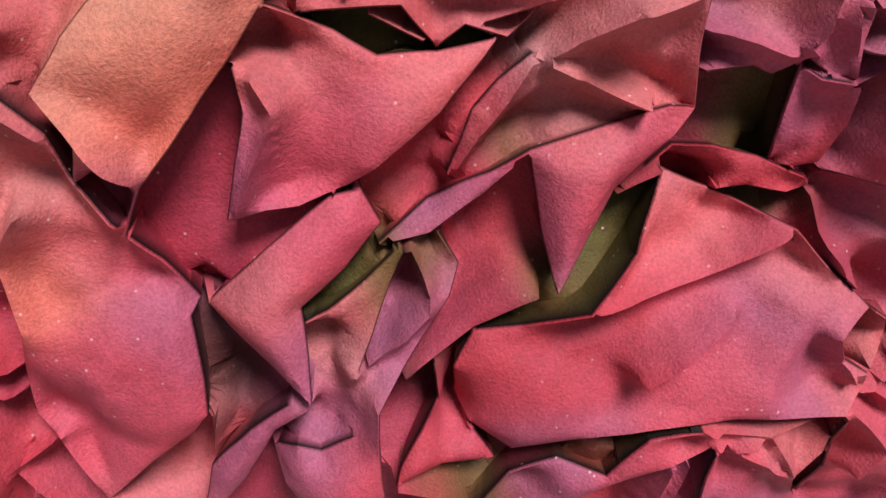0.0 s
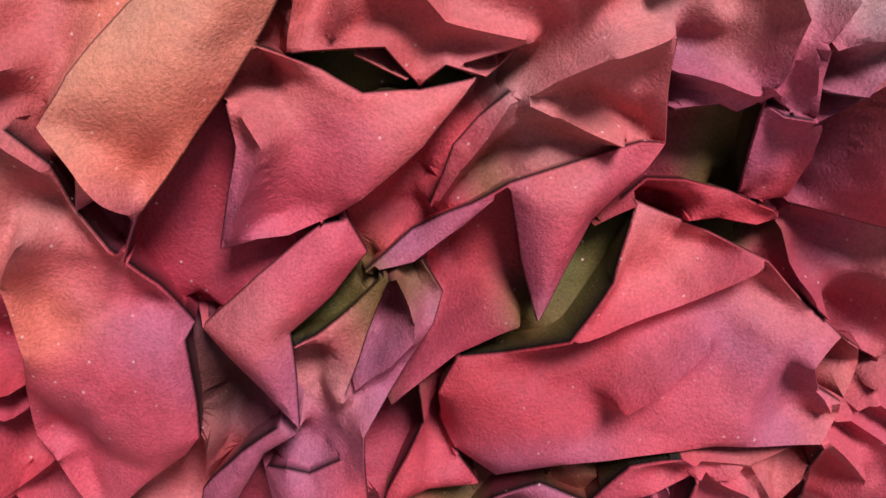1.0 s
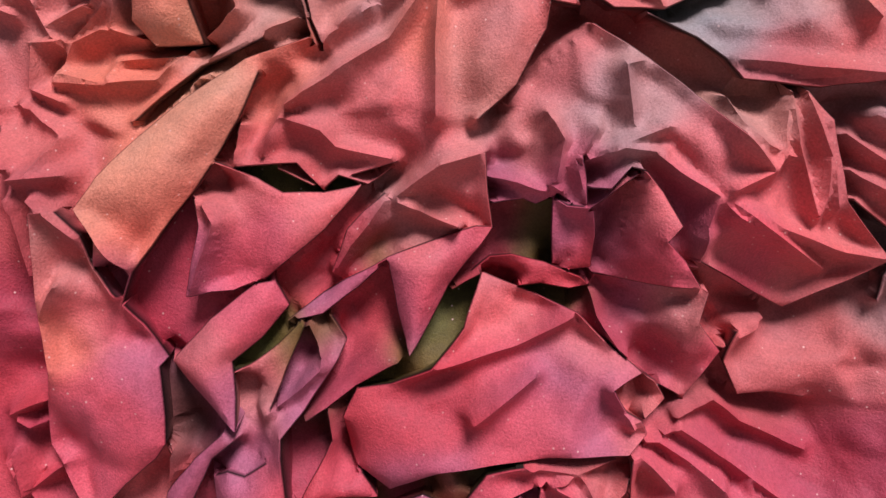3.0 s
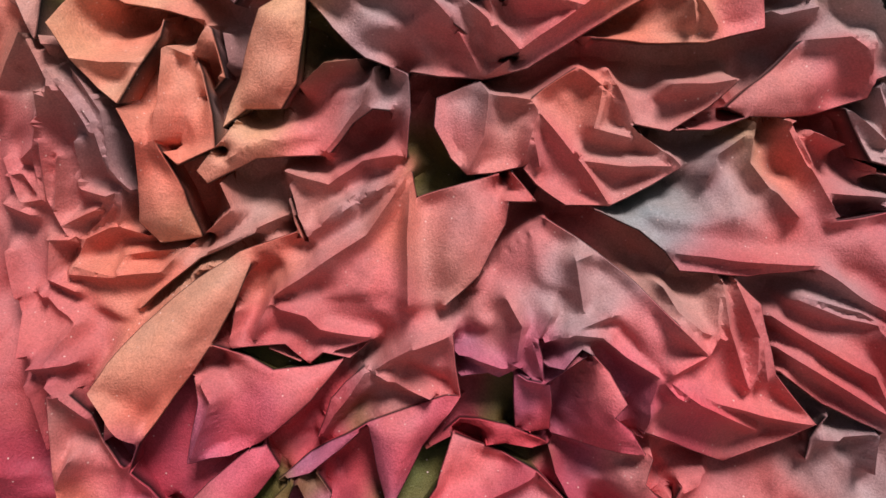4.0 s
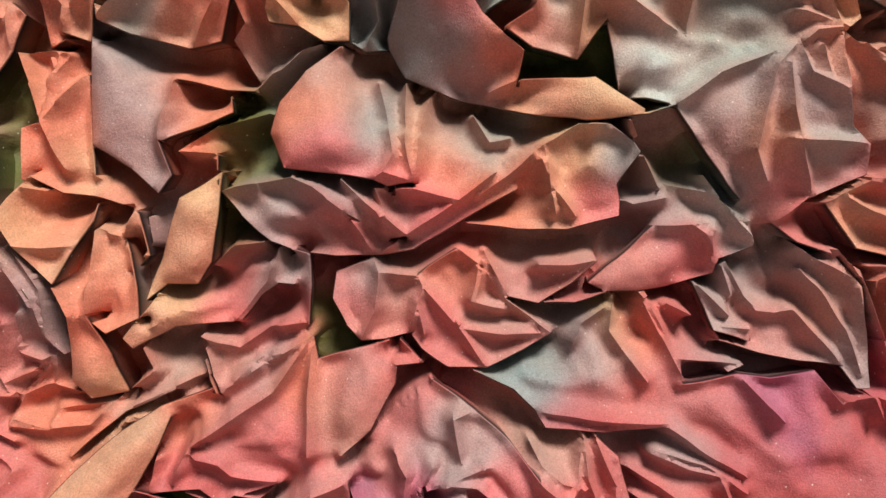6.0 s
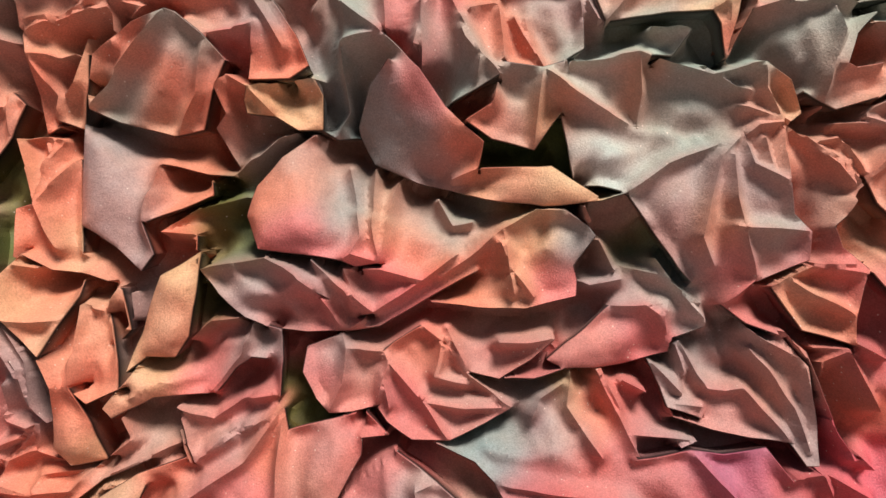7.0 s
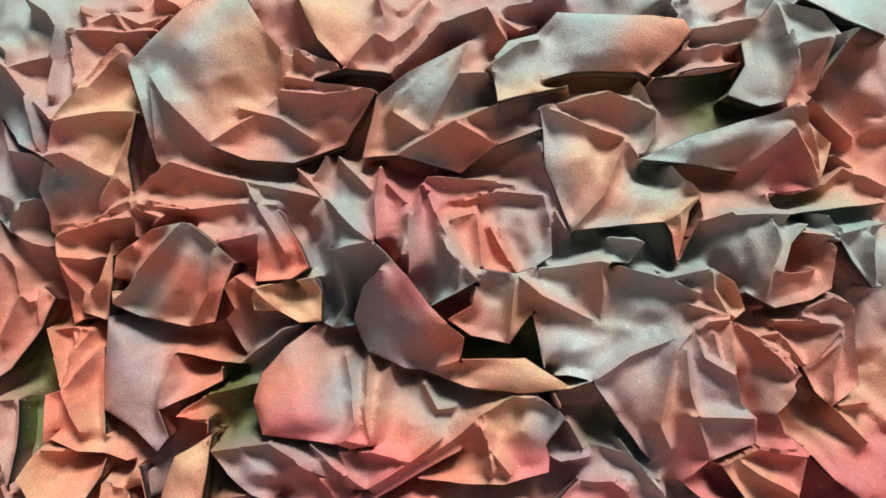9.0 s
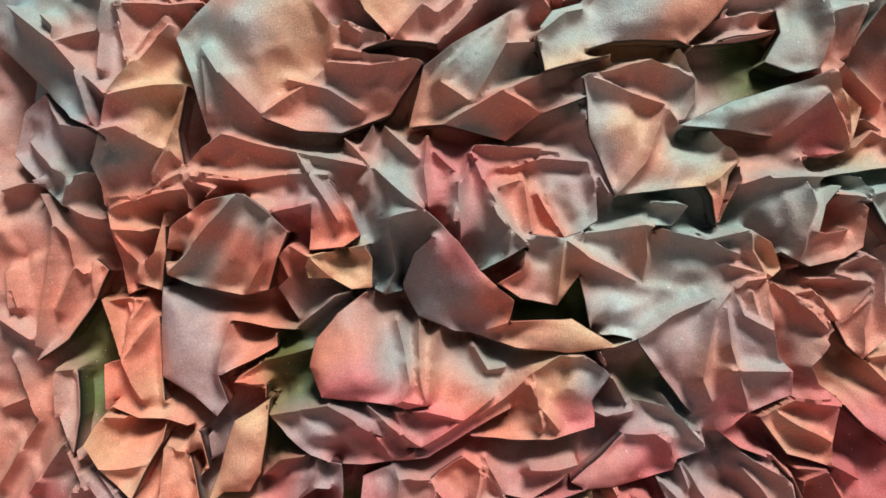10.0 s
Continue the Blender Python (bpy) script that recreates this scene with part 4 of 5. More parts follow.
fold(-94, -18, "k")
fold(-81, -21, "o")
fold(-101, -55, "e")
fold(-84, -64, "l")
fold(-40, -28, "h")
fold(-53, -44, "b")
fold(-3, -5, "e")
fold(-127, -4, "b")
fold(-111, 3, "e")
fold(16, -64, "k")
fold(33, -58, "k")
fold(-7, -51, "e")
fold(52, -64, "k")
fold(57, -91, "l")
fold(96, -76, "b")
fold(126, -92, "e")
fold(116, -119, "l")
fold(79, -134, "e")
fold(141, -154, "e")
fold(25, -89, "k")
fold(166, -96, "e")
fold(198, -119, "f")
fold(181, -66, "k")
fold(210, -66, "f")
fold(198, -146, "k")
fold(-119, -86, "e")
fold(-142, -91, "f")
fold(-68, -114, "e")
fold(-90, -129, "k")
fold(-126, 72, "v")
fold(-58, 7, "v")
fold(-228, 268, "t")
fold(-239, 238, "o")
fold(-227, 284, "o")
fold(-217, 245, "b")
fold(-211, 222, "t")
fold(-144, 242, "o")
fold(-167, 258, "o")
fold(-153, 264, "g")
fold(-130, 256, "g")
fold(-176, 221, "g")
fold(-158, 210, "t")
fold(-128, 221, "o")
fold(-73, 254, "o")
fold(-104, 276, "k")
fold(-96, 265, "e")
fold(-81, 281, "k")
fold(-52, 225, "w")
fold(-79, 216, "w")
fold(-100, 202, "b")
fold(-106, 224, "o")
fold(-196, 174, "k")
fold(-173, 141, "k")
fold(-144, 191, "o")
fold(-149, 158, "o")
fold(-191, 202, "k")
fold(-157, 126, "o")
fold(-110, 162, "v")
fold(-85, 178, "g")
fold(-243, 182, "o")
fold(-219, 162, "o")
fold(-248, 125, "o")
fold(-226, 109, "o")
fold(-199, 105, "o")
fold(-67, 154, "o")
fold(-55, 134, "l")
fold(-26, 142, "a")
fold(5, 134, "t")
fold(-46, 179, "b")
fold(27, 147, "b")
fold(43, 127, "g")
fold(32, 119, "o")
fold(-10, 109, "l")
fold(109, 127, "w")
fold(75, 115, "o")
fold(133, 123, "a")
fold(159, 135, "b")
fold(-20, 282, "g")
fold(-39, 251, "a")
fold(-30, 223, "a")
fold(-5, 250, "c")
fold(-1, 214, "a")
fold(27, 198, "a")
fold(6, 183, "a")
fold(36, 221, "e")
fold(59, 195, "o")
fold(31, 175, "k")
fold(90, 165, "t")
fold(128, 162, "w")
fold(14, 268, "e")
fold(25, 260, "c")
fold(36, 252, "e")
fold(51, 249, "g")
fold(62, 227, "g")
fold(96, 227, "g")
fold(111, 210, "w")
fold(89, 202, "b")
fold(74, 209, "o")
fold(126, 217, "t")
fold(145, 236, "s")
fold(141, 210, "b")
fold(150, 185, "s")
fold(166, 177, "s")
fold(175, 229, "t")
fold(196, 211, "g")
fold(232, 226, "g")
fold(214, 192, "g")
fold(252, 215, "b")
fold(246, 240, "c")
fold(189, 258, "c")
fold(174, 273, "c")
fold(119, 264, "g")
fold(88, 262, "o")
fold(100, 250, "o")
fold(127, 280, "k")
fold(226, 266, "g")
fold(238, 266, "o")
fold(273, 230, "w")
fold(288, 254, "g")
fold(323, 250, "t")
fold(317, 232, "q")
fold(294, 222, "g")
fold(323, 214, "b")
fold(195, 146, "k")
fold(220, 173, "k")
fold(227, 135, "t")
fold(256, 158, "k")
fold(269, 124, "g")
fold(255, 116, "k")
fold(278, 181, "q")
fold(293, 189, "q")
fold(298, 154, "b")
fold(323, 128, "t")
fold(284, 109, "e")
fold(241, 109, "l")
fold(224, 105, "k")
fold(-104, 118, "v")
fold(89, 182, "v")
fold(173, 120, "v")
fold(-312, 414, "g")
fold(-320, 427, "a")
fold(-277, 359, "a")
fold(-270, 410, "b")
fold(-346, 396, "b")
fold(-237, 387, "k")
fold(-221, 397, "q")
fold(-215, 426, "q")
fold(-220, 367, "w")
fold(-354, 358, "b")
fold(-292, 324, "k")
fold(-303, 311, "k")
fold(-286, 297, "c")
fold(-269, 279, "b")
fold(-259, 292, "b")
fold(-209, 341, "w")
fold(-231, 340, "h")
fold(-235, 313, "c")
fold(-222, 296, "b")
fold(-194, 322, "w")
fold(-200, 305, "q")
fold(-170, 403, "c")
fold(-125, 400, "s")
fold(-108, 389, "w")
fold(-80, 409, "w")
fold(-156, 362, "c")
fold(-149, 354, "b")
fold(-91, 353, "q")
fold(-55, 375, "b")
fold(-65, 355, "a")
fold(-43, 351, "q")
fold(-161, 334, "b")
fold(-189, 327, "b")
fold(-116, 325, "b")
fold(-143, 307, "q")
fold(-82, 298, "g")
fold(-65, 289, "b")
fold(-117, 285, "q")
fold(-39, 399, "b")
fold(-17, 411, "q")
fold(10, 403, "b")
fold(50, 421, "b")
fold(-62, 396, "q")
fold(27, 385, "g")
fold(58, 400, "g")
fold(18, 356, "t")
fold(54, 378, "c")
fold(80, 376, "c")
fold(72, 404, "q")
fold(62, 345, "q")
fold(40, 333, "c")
fold(84, 348, "q")
fold(115, 359, "b")
fold(89, 327, "b")
fold(124, 377, "w")
fold(115, 398, "c")
fold(162, 413, "s")
fold(207, 409, "t")
fold(266, 408, "q")
fold(183, 393, "w")
fold(142, 338, "s")
fold(160, 324, "w")
fold(182, 306, "t")
fold(213, 305, "c")
fold(142, 311, "a")
fold(168, 288, "q")
fold(174, 364, "b")
fold(193, 360, "q")
fold(207, 360, "c")
fold(235, 365, "b")
fold(233, 282, "w")
fold(252, 337, "c")
fold(295, 349, "c")
fold(299, 330, "b")
fold(321, 327, "f")
fold(292, 311, "b")
fold(350, 337, "w")
fold(262, 300, "q")
fold(303, 388, "g")
fold(314, 407, "c")
fold(337, 395, "q")
fold(362, 387, "b")
fold(365, 359, "q")
fold(337, 285, "c")
fold(291, 272, "g")
fold(323, 245, "q")
fold(257, 369, "v")
fold(-318, 272, "b")
fold(-329, 249, "q")
fold(-286, 220, "q")
fold(-301, 202, "q")
fold(-322, 119, "q")
fold(-302, 125, "q")
fold(-277, 114, "b")
fold(-336, 71, "q")
fold(-274, 60, "b")
fold(-271, 165, "v")
fold(-332, 157, "b")
fold(62, -77, "l")
fold(70, -94, "l")
fold(98, -98, "l")
fold(58, -111, "m")
fold(77, -126, "p")
fold(98, -131, "p")
fold(39, -77, "k")
fold(91, -147, "p")
fold(115, -201, "e")
fold(82, -168, "l")
fold(113, -236, "f")
fold(86, -240, "d")
fold(124, -262, "d")
fold(85, -253, "p")
fold(115, -276, "p")
fold(52, -256, "p")
fold(68, -274, "p")
fold(86, -287, "p")
fold(44, -276, "l")
fold(73, -294, "p")
fold(115, -292, "m")
fold(108, -283, "p")
fold(-10, -77, "h")
fold(1, -97, "m")
fold(-284, 436, "c")
fold(-251, 431, "g")
fold(-269, 399, "b")
fold(-227, 421, "b")
fold(-205, 425, "b")
fold(-193, 444, "b")
fold(-169, 450, "q")
fold(-141, 444, "q")
fold(-119, 433, "c")
fold(-105, 414, "w")
fold(-77, 435, "b")
fold(-24, 429, "w")
fold(-41, 438, "w")
fold(10, 441, "b")
fold(19, 409, "b")
fold(37, 404, "b")
fold(45, 443, "b")
fold(68, 439, "g")
fold(90, 437, "b")
fold(107, 425, "q")
fold(121, 439, "k")
fold(177, 424, "c")
fold(228, 440, "g")
fold(275, 431, "s")
fold(259, 406, "b")
fold(286, 446, "b")
fold(322, 409, "c")
fold(336, 428, "c")
fold(333, 395, "q")
fold(367, 426, "c")
fold(372, 395, "b")
fold(303, 451, "g")
fold(351, 435, "s")
fold(-54, -212, "r")
fold(-6, -218, "m")
fold(-77, -245, "r")
fold(20, -233, "m")
fold(-122, -161, "r")
fold(-153, -189, "v")
fold(-19, -128, "v")
fold(2, -166, "v")
fold(-82, -202, "v")
fold(-112, -294, "v")
fold(-52, -268, "v")
fold(-66, -277, "v")
fold(285, 83, "t")
fold(306, 68, "o")
fold(247, 50, "k")
fold(276, 27, "b")
fold(291, 12, "k")
fold(313, 31, "o")
fold(327, 9, "o")
fold(308, 12, "b")
fold(319, 106, "e")
fold(327, 46, "f")
fold(228, 10, "h")
fold(210, 25, "b")
fold(244, -33, "m")
fold(292, -35, "f")
fold(337, -27, "p")
fold(241, 78, "e")

# ---- the sheet through all its bends ----
LOW, HIGHEST = np.array((-480.0, -420.0)), np.array((500.0, 520.0))


class Near:
    """Plan places by cell, to keep points apart."""

    def __init__(self, cell):
        self.cell, self.cells = cell, {}

    def free(self, x, z, apart):
        i, k = int(x // self.cell), int(z // self.cell)
        for di in (-1, 0, 1):
            for dk in (-1, 0, 1):
                for px, pz in self.cells.get((i + di, k + dk), ()):
                    if (px - x) ** 2 + (pz - z) ** 2 < apart * apart:
                        return False
        return True

    def add(self, x, z):
        self.cells.setdefault((int(x // self.cell), int(z // self.cell)), []).append((x, z))


def plan():
    """Plan points with their kind (0 free, 1 held, 2 turned edge, 3 foot of an edge, 4 ridge, 5 edge, 6 hollow), heights, least drops and ways under."""
    near = Near(3.0)
    rows = []
    ends = {}
    for least, corners in BRIMS:
        for c in (corners[0], corners[-1]):
            ends[c] = ends.get(c, 0) + 1
    feet = []
    for least, corners in BRIMS:
        line = dense(corners)
        way = np.gradient(line[:, :2], axis=0) if len(line) > 2 else np.repeat([line[-1, :2] - line[0, :2]], len(line), 0)
        for turn in range(3):
            way[1:-1] = (way[:-2] + 2 * way[1:-1] + way[2:]) / 4
        way /= np.maximum(np.linalg.norm(way, axis=1), 1e-6)[:, None]
        side = np.stack([way[:, 1], -way[:, 0]], 1)
        along = np.concatenate([[0], np.cumsum(np.linalg.norm(np.diff(line[:, :2], axis=0), axis=1))])
        full = np.ones(len(line))
        if ends[corners[0]] < 2:
            full = np.minimum(full, along / 9)
        if ends[corners[-1]] < 2:
            full = np.minimum(full, (along[-1] - along) / 9)
        clear = [near.free(x, z, 1.9) for x, z, h in line]
        for (x, z, h), s, share, alone in zip(line, side, full, clear):
            if alone and near.free(x, z, 0.6):
                near.add(x, z)
                rows.append((x, z, 5, h, 0, 0, 0))
                feet.append((x, z, h, s, share, least))
    for x, z, h, s, share, least in feet:
        if share > 0.12:
            lip, foot = (x + s[0] * 0.8, z + s[1] * 0.8), (x + s[0] * 1.9, z + s[1] * 1.9)
            if near.free(*lip, 0.55):
                near.add(*lip)
                rows.append((*lip, 2, h - 1.3 * share, 0, 0, 0))
                if near.free(*foot, 0.75):
                    near.add(*foot)
                    rows.append((*foot, 3, h - least * share, h, -s[0] * share, -s[1] * share))
    for lines, kind in ((CREASES, 4), (VALLEYS, 1)):
        for corners in lines:
            for x, z, h in dense(corners):
                if near.free(x, z, 1.15):
                    near.add(x, z)
                    rows.append((x, z, kind, h, 0, 0, 0))
    for x, z, h in HOLLOWS:
        for n in range(7):
            px, pz = x + 3 * math.cos(n) * (n > 0), z + 3 * math.sin(n) * (n > 0)
            if near.free(px, pz, 1.6):
                near.add(px, pz)
                rows.append((px, pz, 6, h, 0, 0, 0))
    row, z = 0, LOW[1]
    while z <= HIGHEST[1]:
        gap = 2.4 if z < -60 else 2.9
        x = LOW[0] + (row % 2) * gap / 2
        while x <= HIGHEST[0]:
            px, pz = x + 0.5 * noise_mm(x, z, 2.1, 3), z + 0.5 * noise_mm(x, z, 1.9, 8)
            rim = min(px - LOW[0], HIGHEST[0] - px, pz - LOW[1], HIGHEST[1] - pz)
            if near.free(px, pz, 1.25):
                rows.append((px, pz, 1 if rim < 6 else 0, -70 if rim < 6 else 0, 0, 0, 0))
            x += gap
        z += gap * 0.87
        row += 1
    return np.array(rows)


def relax(height, pairs, held, turns, share=0.9):
    """Free places come to the mean of those round them."""
    count = np.maximum(np.bincount(pairs[:, 0], minlength=len(height)), 1)
    give = np.where(held, 0.0, share)
    for turn in range(turns):
        mean = np.bincount(pairs[:, 0], height[pairs[:, 1]], len(height)) / count
        height = height + give * (mean - height)
    return height


def spread(far, flat, pairs, turns):
    """The way along the paper from where far is nought."""
    step = np.linalg.norm(flat[pairs[:, 0]] - flat[pairs[:, 1]], axis=1)
    for turn in range(turns):
        np.minimum.at(far, pairs[:, 0], far[pairs[:, 1]] + step)
    return far


def swell(x, z, seed, sizes):
    """Heaves and bends of the paper, sharp along their crests and valleys."""
    out = 0
    for n, (size, tall) in enumerate(sizes):
        ridge, dent = (noise_mm(x, z, size, seed + 40 + 7 * n + k) for k in (0, 3))
        out += tall * (math.sqrt(dent * dent + 0.0006) - math.sqrt(ridge * ridge + 0.0006))
    return out


def build_paper():
    rows = plan()
    found = delaunay([Vector(p) for p in rows[:, :2]], [], [], 0, 1e-4)
    flat = np.array([tuple(v) for v in found[0]])
    source = [o[0] for o in found[3]]
    rows = rows[source]
    faces = np.array([f for f in found[2] if len(f) == 3])
    kind, height = rows[:, 2].astype(int), rows[:, 3].copy()
    edges = np.concatenate([faces[:, (0, 1)], faces[:, (1, 2)], faces[:, (2, 0)]])
    edges = np.unique(np.sort(edges, 1), axis=0)
    # the wall under an edge does not pull: feet know only the paper behind
    a, b = kind[edges[:, 0]], kind[edges[:, 1]]
    cut = ((a == 3) & (b != 0) & (b != 3)) | ((b == 3) & (a != 0) & (a != 3)) | (a == 2) | (b == 2)
    kept = edges[~cut]
    pairs = np.concatenate([kept, kept[:, ::-1]])
    held = (kind != 0) & (kind != 3)
    # first heights: the mean of what is known near by
    weight = held.astype(float)
    value = np.where(held, height, 0.0)
    count = np.bincount(pairs[:, 0], minlength=len(flat)) + 1
    for turn in range(40):
        value = np.where(held, height, value)
        weight = np.where(held, 1.0, weight)
        top = value * weight
        weight_sum = np.bincount(pairs[:, 0], weight[pairs[:, 1]], len(flat))
        value = np.where(held, height, np.bincount(pairs[:, 0], top[pairs[:, 1]], len(flat)) / np.maximum(weight_sum, 1e-9))
        weight = np.where(held, 1.0, np.minimum(1.0, weight_sum / count))
    height = relax(np.where(held, height, value), pairs, held, 260)
    foot = kind == 3
    height[foot] = np.minimum(height[foot], rows[foot, 3])
    height[foot] = np.maximum(height[foot], rows[foot, 4] - 45)
    row_of = pairs[foot[pairs[:, 0]] & foot[pairs[:, 1]]]
    lone = ~foot | (np.bincount(row_of[:, 0], minlength=len(flat)) == 0)
    for turn in range(2):
        low = height.copy()
        np.minimum.at(low, row_of[:, 0], height[row_of[:, 1]])
        height = np.where(lone, height, relax(low, row_of, lone, 4, 0.7))
    height = relax(height, pairs, held | foot, 160)
    # low lines and pockets are soft
    firm = (kind == 2) | (kind == 4) | (kind == 5) | foot
    height = relax(height, pairs, firm, 10, 0.7)
    # from every ridge the paper slopes off, until two slopes meet
    slope = spread(np.where(kind == 4, 0.0, 99.0), flat, pairs, 50)
    edge = spread(np.where((kind == 5) | foot, 0.0, 99.0), flat, pairs, 14)
    depth = SLOPE * slope * np.exp(-(slope / REACH) ** 1.3) * np.clip(edge / 6, 0, 1)
    height = height - np.where((kind == 4) | (kind == 5) | (kind == 2) | foot, 0, depth)
    # towards an outer edge it rounds off
    brink = spread(np.where(kind == 5, 0.0, 99.0), flat, pairs, 45)
    round_off = BULGE * (1 - np.exp(-brink / 6))
    round_off[kind == 2] = 0
    behind = spread(np.where(foot, 0.0, 99.0), flat, pairs, 45)
    height = height + round_off * np.where(brink > 60, 1, np.clip((behind - brink) / 8 + 0.5, 0, 1))
    # bends are a little round
    height = relax(height, pairs, (kind == 2) | (kind == 4) | (kind == 5) | foot, 2, 0.4)
    # away from the bends the sheet crumples on
    gap = spread(np.where(held, 0.0, 99.0), flat, pairs, 30)
    for n in range(len(flat)):
        if not foot[n]:
            x, z = flat[n]
            height[n] += swell(x, z, 5, ((40, 3.4), (19, 1.0))) * min(1.0, 0.15 + gap[n] / 9) * (0.7 if z < -80 else 1.0)
            if gap[n] > 22:
                height[n] += swell(x, z, 11, ((70, 22.0), (34, 9.0))) * min(1, (gap[n] - 22) / 22)
    # the foot draws back under its fold
    drop = np.where(foot, rows[:, 4] - height, 0)
    under = np.clip(0.4 * (drop - 2), 0, 4.5)
    over = {}
    for n in np.where(~foot)[0]:
        over.setdefault((int(flat[n, 0] // 3), int(flat[n, 1] // 3)), []).append(height[n])
    for n in np.where(under > 1)[0]:
        reach = 1.0
        while reach < under[n]:
            x, z = flat[n] + rows[n, 5:7] * (reach + 1.5)
            if min(over.get((int(x // 3), int(z // 3)), (99,))) < height[n] + 4:
                break
            reach += 0.5
        under[n] = min(under[n], reach)
    for turn in range(3):
        least = under.copy()
        np.minimum.at(least, row_of[:, 0], under[row_of[:, 1]])
        under = least
    under = relax(under, row_of, lone, 4, 0.7)
    place = flat + rows[:, 5:7] * under[:, None]
    place = np.array([(x + 1.1 * noise_mm(x, z, 24, 90), z + 1.1 * noise_mm(x, z, 24, 92)) for x, z in place])
    verts = np.stack([place[:, 0], -height, place[:, 1]], 1) / 1000
    verts[:, 2] += HIGH
    # every place belongs to the fold that is nearest along the paper
    length = np.linalg.norm(verts[edges[:, 0]] - verts[edges[:, 1]], axis=1)
    wall = (a == 3) ^ (b == 3)
    length = length * np.where(wall, 6.0, 1.0)
    come = np.concatenate([edges, edges[:, ::-1]])
    cost = np.concatenate([length, length])
    order = np.argsort(come[:, 1], kind="stable")
    come, cost = come[order], cost[order]
    goal, first = np.unique(come[:, 1], return_index=True)
    sizes = np.diff(np.append(first, len(come)))
    owner, far = np.zeros(len(verts), int), np.full(len(verts), 9.0)
    for n, f in enumerate(FOLDS):
        i = int(np.argmin(((flat - np.array(f[:2])) ** 2).sum(1) + np.where(kind == 0, 0, 30)))
        owner[i], far[i] = n, 0.0
    for turn in range(120):
        reach = far[come[:, 0]] + cost
        best = np.minimum.reduceat(reach, first)
        pick = np.where(reach == np.repeat(best, sizes))[0]
        chosen = np.zeros(len(verts), int)
        chosen[come[pick, 1]] = owner[come[pick, 0]]
        nearer = best < far[goal] - 1e-9
        if not nearer.any():
            break
        owner[goal[nearer]] = chosen[goal[nearer]]
        far[goal[nearer]] = best[nearer]
    colour = np.array([PAINT[f[2]] for f in FOLDS])[owner]
    # spray drifts over from fold to fold
    free = np.zeros(len(verts), bool)
    for n in range(3):
        near = relax(colour[:, n], pairs, free, 18, 0.6)
        colour[:, n] = 0.68 * near + 0.32 * relax(near, pairs, free, 110)
    # what faces up is tinted paler and greyer, what faces down redder
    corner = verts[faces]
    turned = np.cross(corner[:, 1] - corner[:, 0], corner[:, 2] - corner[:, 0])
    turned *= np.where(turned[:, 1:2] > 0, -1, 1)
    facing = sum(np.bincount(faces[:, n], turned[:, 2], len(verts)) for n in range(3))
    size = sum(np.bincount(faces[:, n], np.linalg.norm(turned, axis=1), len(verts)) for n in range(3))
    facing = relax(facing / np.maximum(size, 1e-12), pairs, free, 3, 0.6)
    facing_tint = np.clip(facing * 1.6, -1, 1)[:, None]
    colour = colour * (1 + facing_tint * np.array((-0.08, 0.12, 0.10)))
    return verts, faces, owner, colour


def sheet_of(x, z):
    if z < -105:
        return "crimson"
    if x < -125:
        return "orange"
    return "grey" if z > 130 else "salmon"


SHEETS = {}
for name, label in (
    ("crimson", "crumpled stiff paper sprayed crimson and pink, with mauve tones"),
    ("salmon", "crumpled stiff paper sprayed salmon and dusty rose"),
    ("orange", "crumpled stiff paper sprayed orange and peach"),
    ("grey", "crumpled stiff paper sprayed grey and pale straw"),
):
    sheet = new("crumpled_paper")
    sheet.location = (0, 0.07, HIGH)
    SHEETS[name] = tagged(sheet, label, "paper", "sheets of the relief")

VERTS, FACES, OWNER, COLOUR = build_paper()
whole = bpy.data.meshes.new("whole")
whole.from_pydata(VERTS.tolist(), [], FACES.tolist())
# faces look towards the room
if whole.polygons[0].normal.y > 0:
    whole.flip_normals()
whole.shade_smooth()
whole.set_sharp_from_angle(angle=radians(48))
whole.update()
corner_normal = np.zeros(len(whole.loops) * 3, np.float32)
whole.corner_normals.foreach_get("vector", corner_normal)
corner_vert = np.zeros(len(whole.loops), np.int32)
whole.loops.foreach_get("vertex_index", corner_vert)
corner_normal, corner_vert = corner_normal.reshape(-1, 3, 3), corner_vert.reshape(-1, 3)


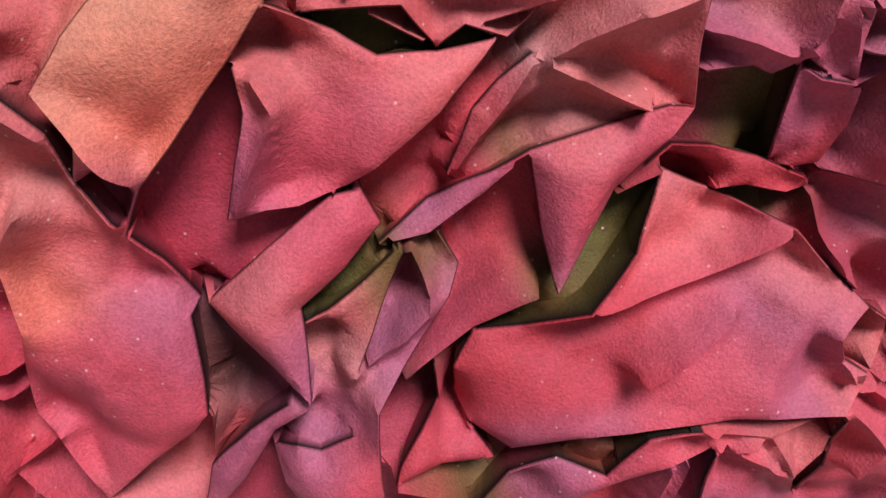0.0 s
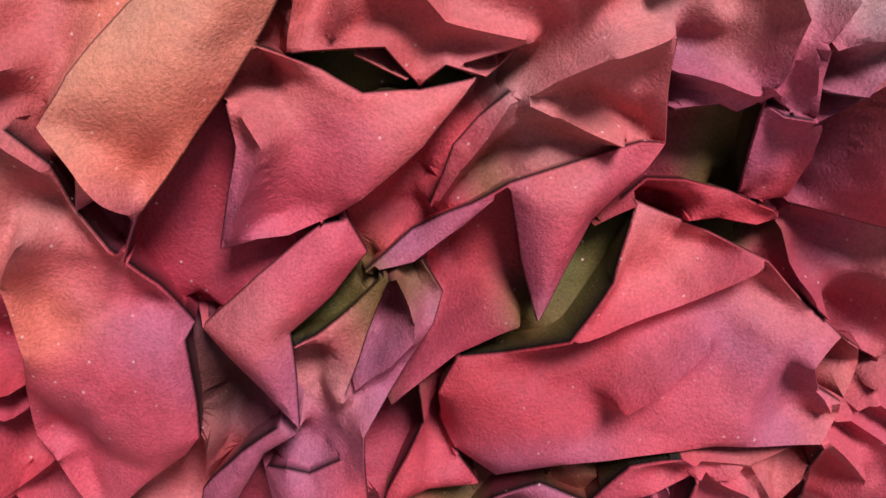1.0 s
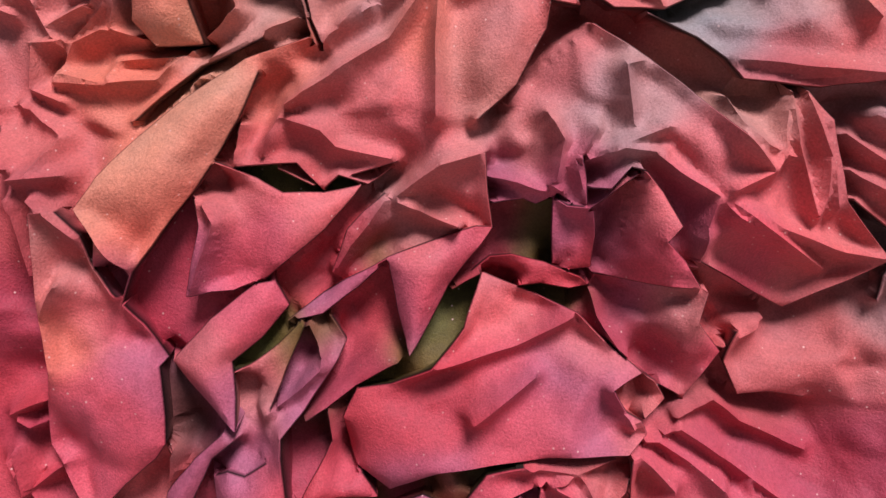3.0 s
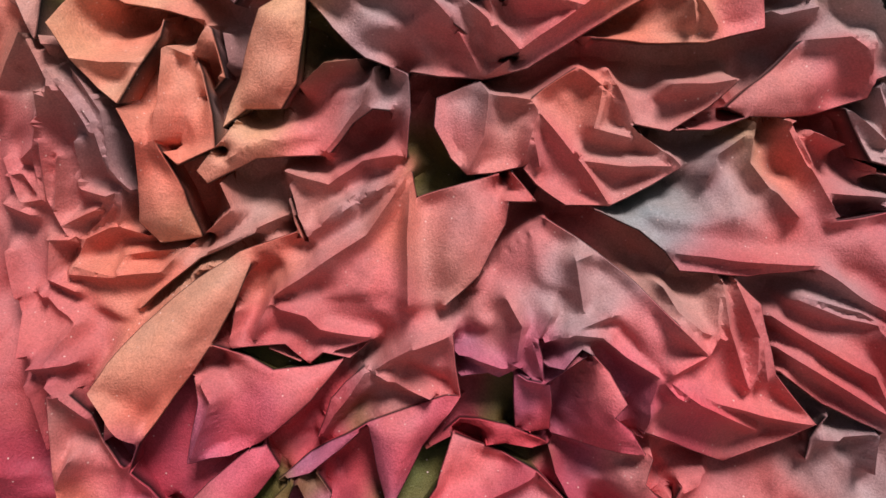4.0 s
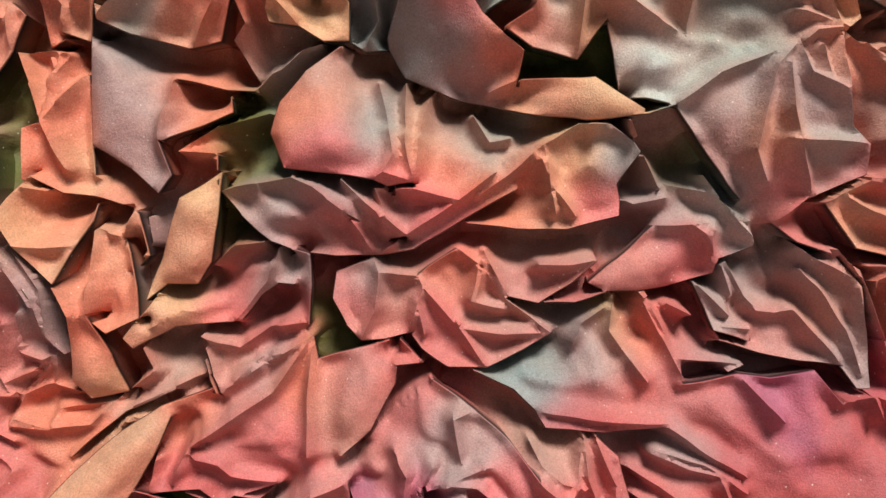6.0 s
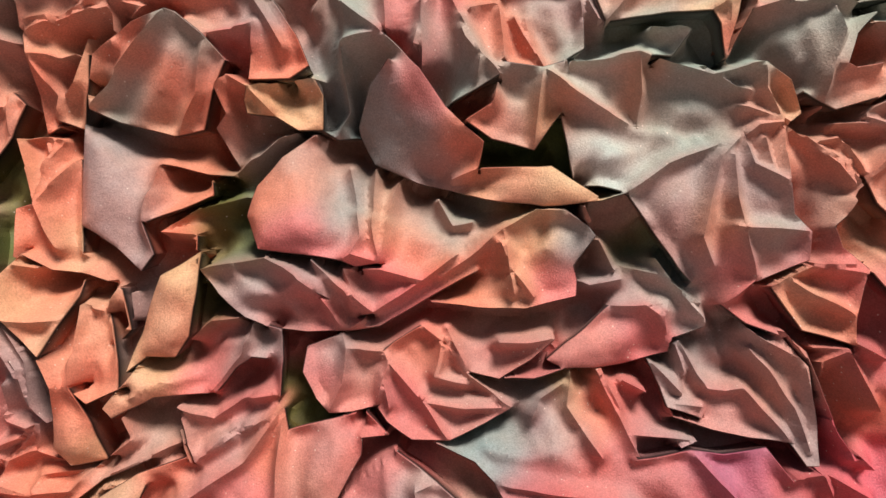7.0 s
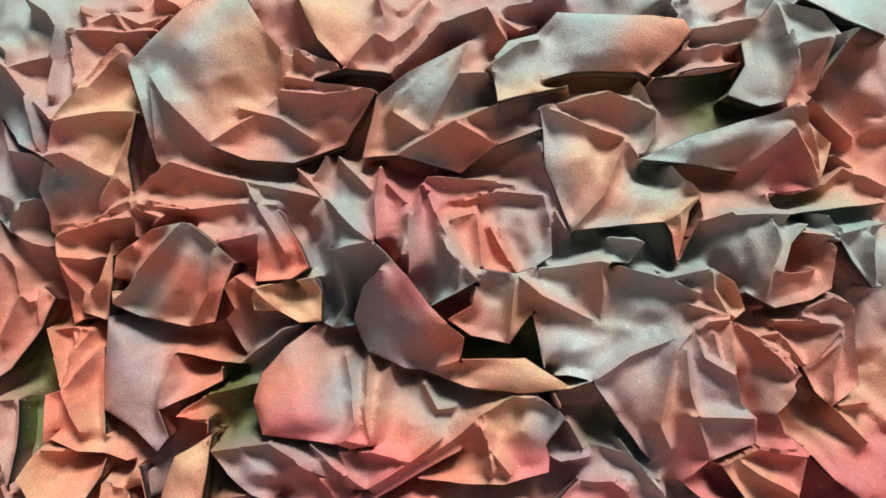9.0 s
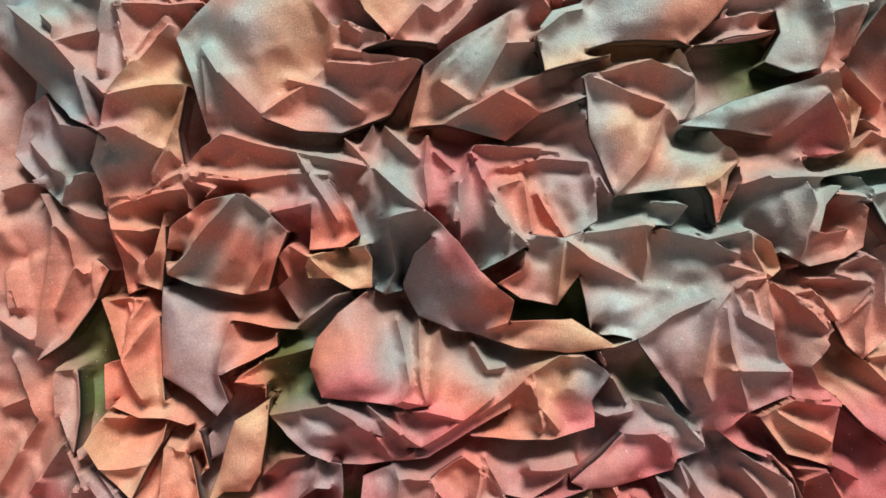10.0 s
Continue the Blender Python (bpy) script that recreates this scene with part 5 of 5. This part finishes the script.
def pieces_of(owners, sides):
    """A mark for each run of faces with one owner."""
    mark = np.arange(len(owners))
    same = sides[owners[sides[:, 0]] == owners[sides[:, 1]]]
    while True:
        low = mark.copy()
        np.minimum.at(low, same[:, 0], mark[same[:, 1]])
        np.minimum.at(low, same[:, 1], mark[same[:, 0]])
        low = low[low]
        if (low == mark).all():
            return mark
        mark = low


# every face goes to one fold, and every fold is one piece
votes = np.sort(OWNER[corner_vert], 1)[:, 1]
ring = np.sort(np.concatenate([corner_vert[:, (0, 1)], corner_vert[:, (1, 2)], corner_vert[:, (2, 0)]]), 1).astype(np.int64)
key = ring[:, 0] * len(VERTS) + ring[:, 1]
order = np.argsort(key, kind="stable")
twin = key[order][:-1] == key[order][1:]
face_of = np.tile(np.arange(len(corner_vert)), 3)[order]
sides = np.stack([face_of[:-1][twin], face_of[1:][twin]], 1)
for turn in range(4):
    mark = pieces_of(votes, sides)
    size = np.bincount(mark, minlength=len(votes))
    largest = np.zeros(len(FOLDS), int)
    np.maximum.at(largest, votes, size[mark])
    stray = size[mark] < largest[votes]
    if not stray.any():
        break
    for i, j in ((0, 1), (1, 0)):
        give = stray[sides[:, i]] & (votes[sides[:, i]] != votes[sides[:, j]]) & ~stray[sides[:, j]]
        heir = np.full(len(votes), -1)
        heir[mark[sides[give, i]]] = votes[sides[give, j]]
        votes = np.where(stray & (heir[mark] >= 0), heir[mark], votes)
for n, (x, z, paint) in enumerate(FOLDS):
    mine = np.where(votes == n)[0]
    if len(mine) < 4:
        continue
    used, index = np.unique(corner_vert[mine], return_inverse=True)
    data = bpy.data.meshes.new("fold")
    parent = SHEETS[sheet_of(x, z)]
    local = VERTS[used] - np.array(parent.location)
    data.from_pydata(local.tolist(), [], index.reshape(-1, 3).tolist())
    data.shade_smooth()
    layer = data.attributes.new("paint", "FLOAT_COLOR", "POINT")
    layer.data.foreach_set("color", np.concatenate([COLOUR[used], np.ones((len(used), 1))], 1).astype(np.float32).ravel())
    data.materials.append(PAPER)
    data.normals_split_custom_set(corner_normal[mine].reshape(-1, 3).tolist())
    data.update()
    ob = new("fold", data)
    ob.parent = parent
bpy.data.meshes.remove(whole)
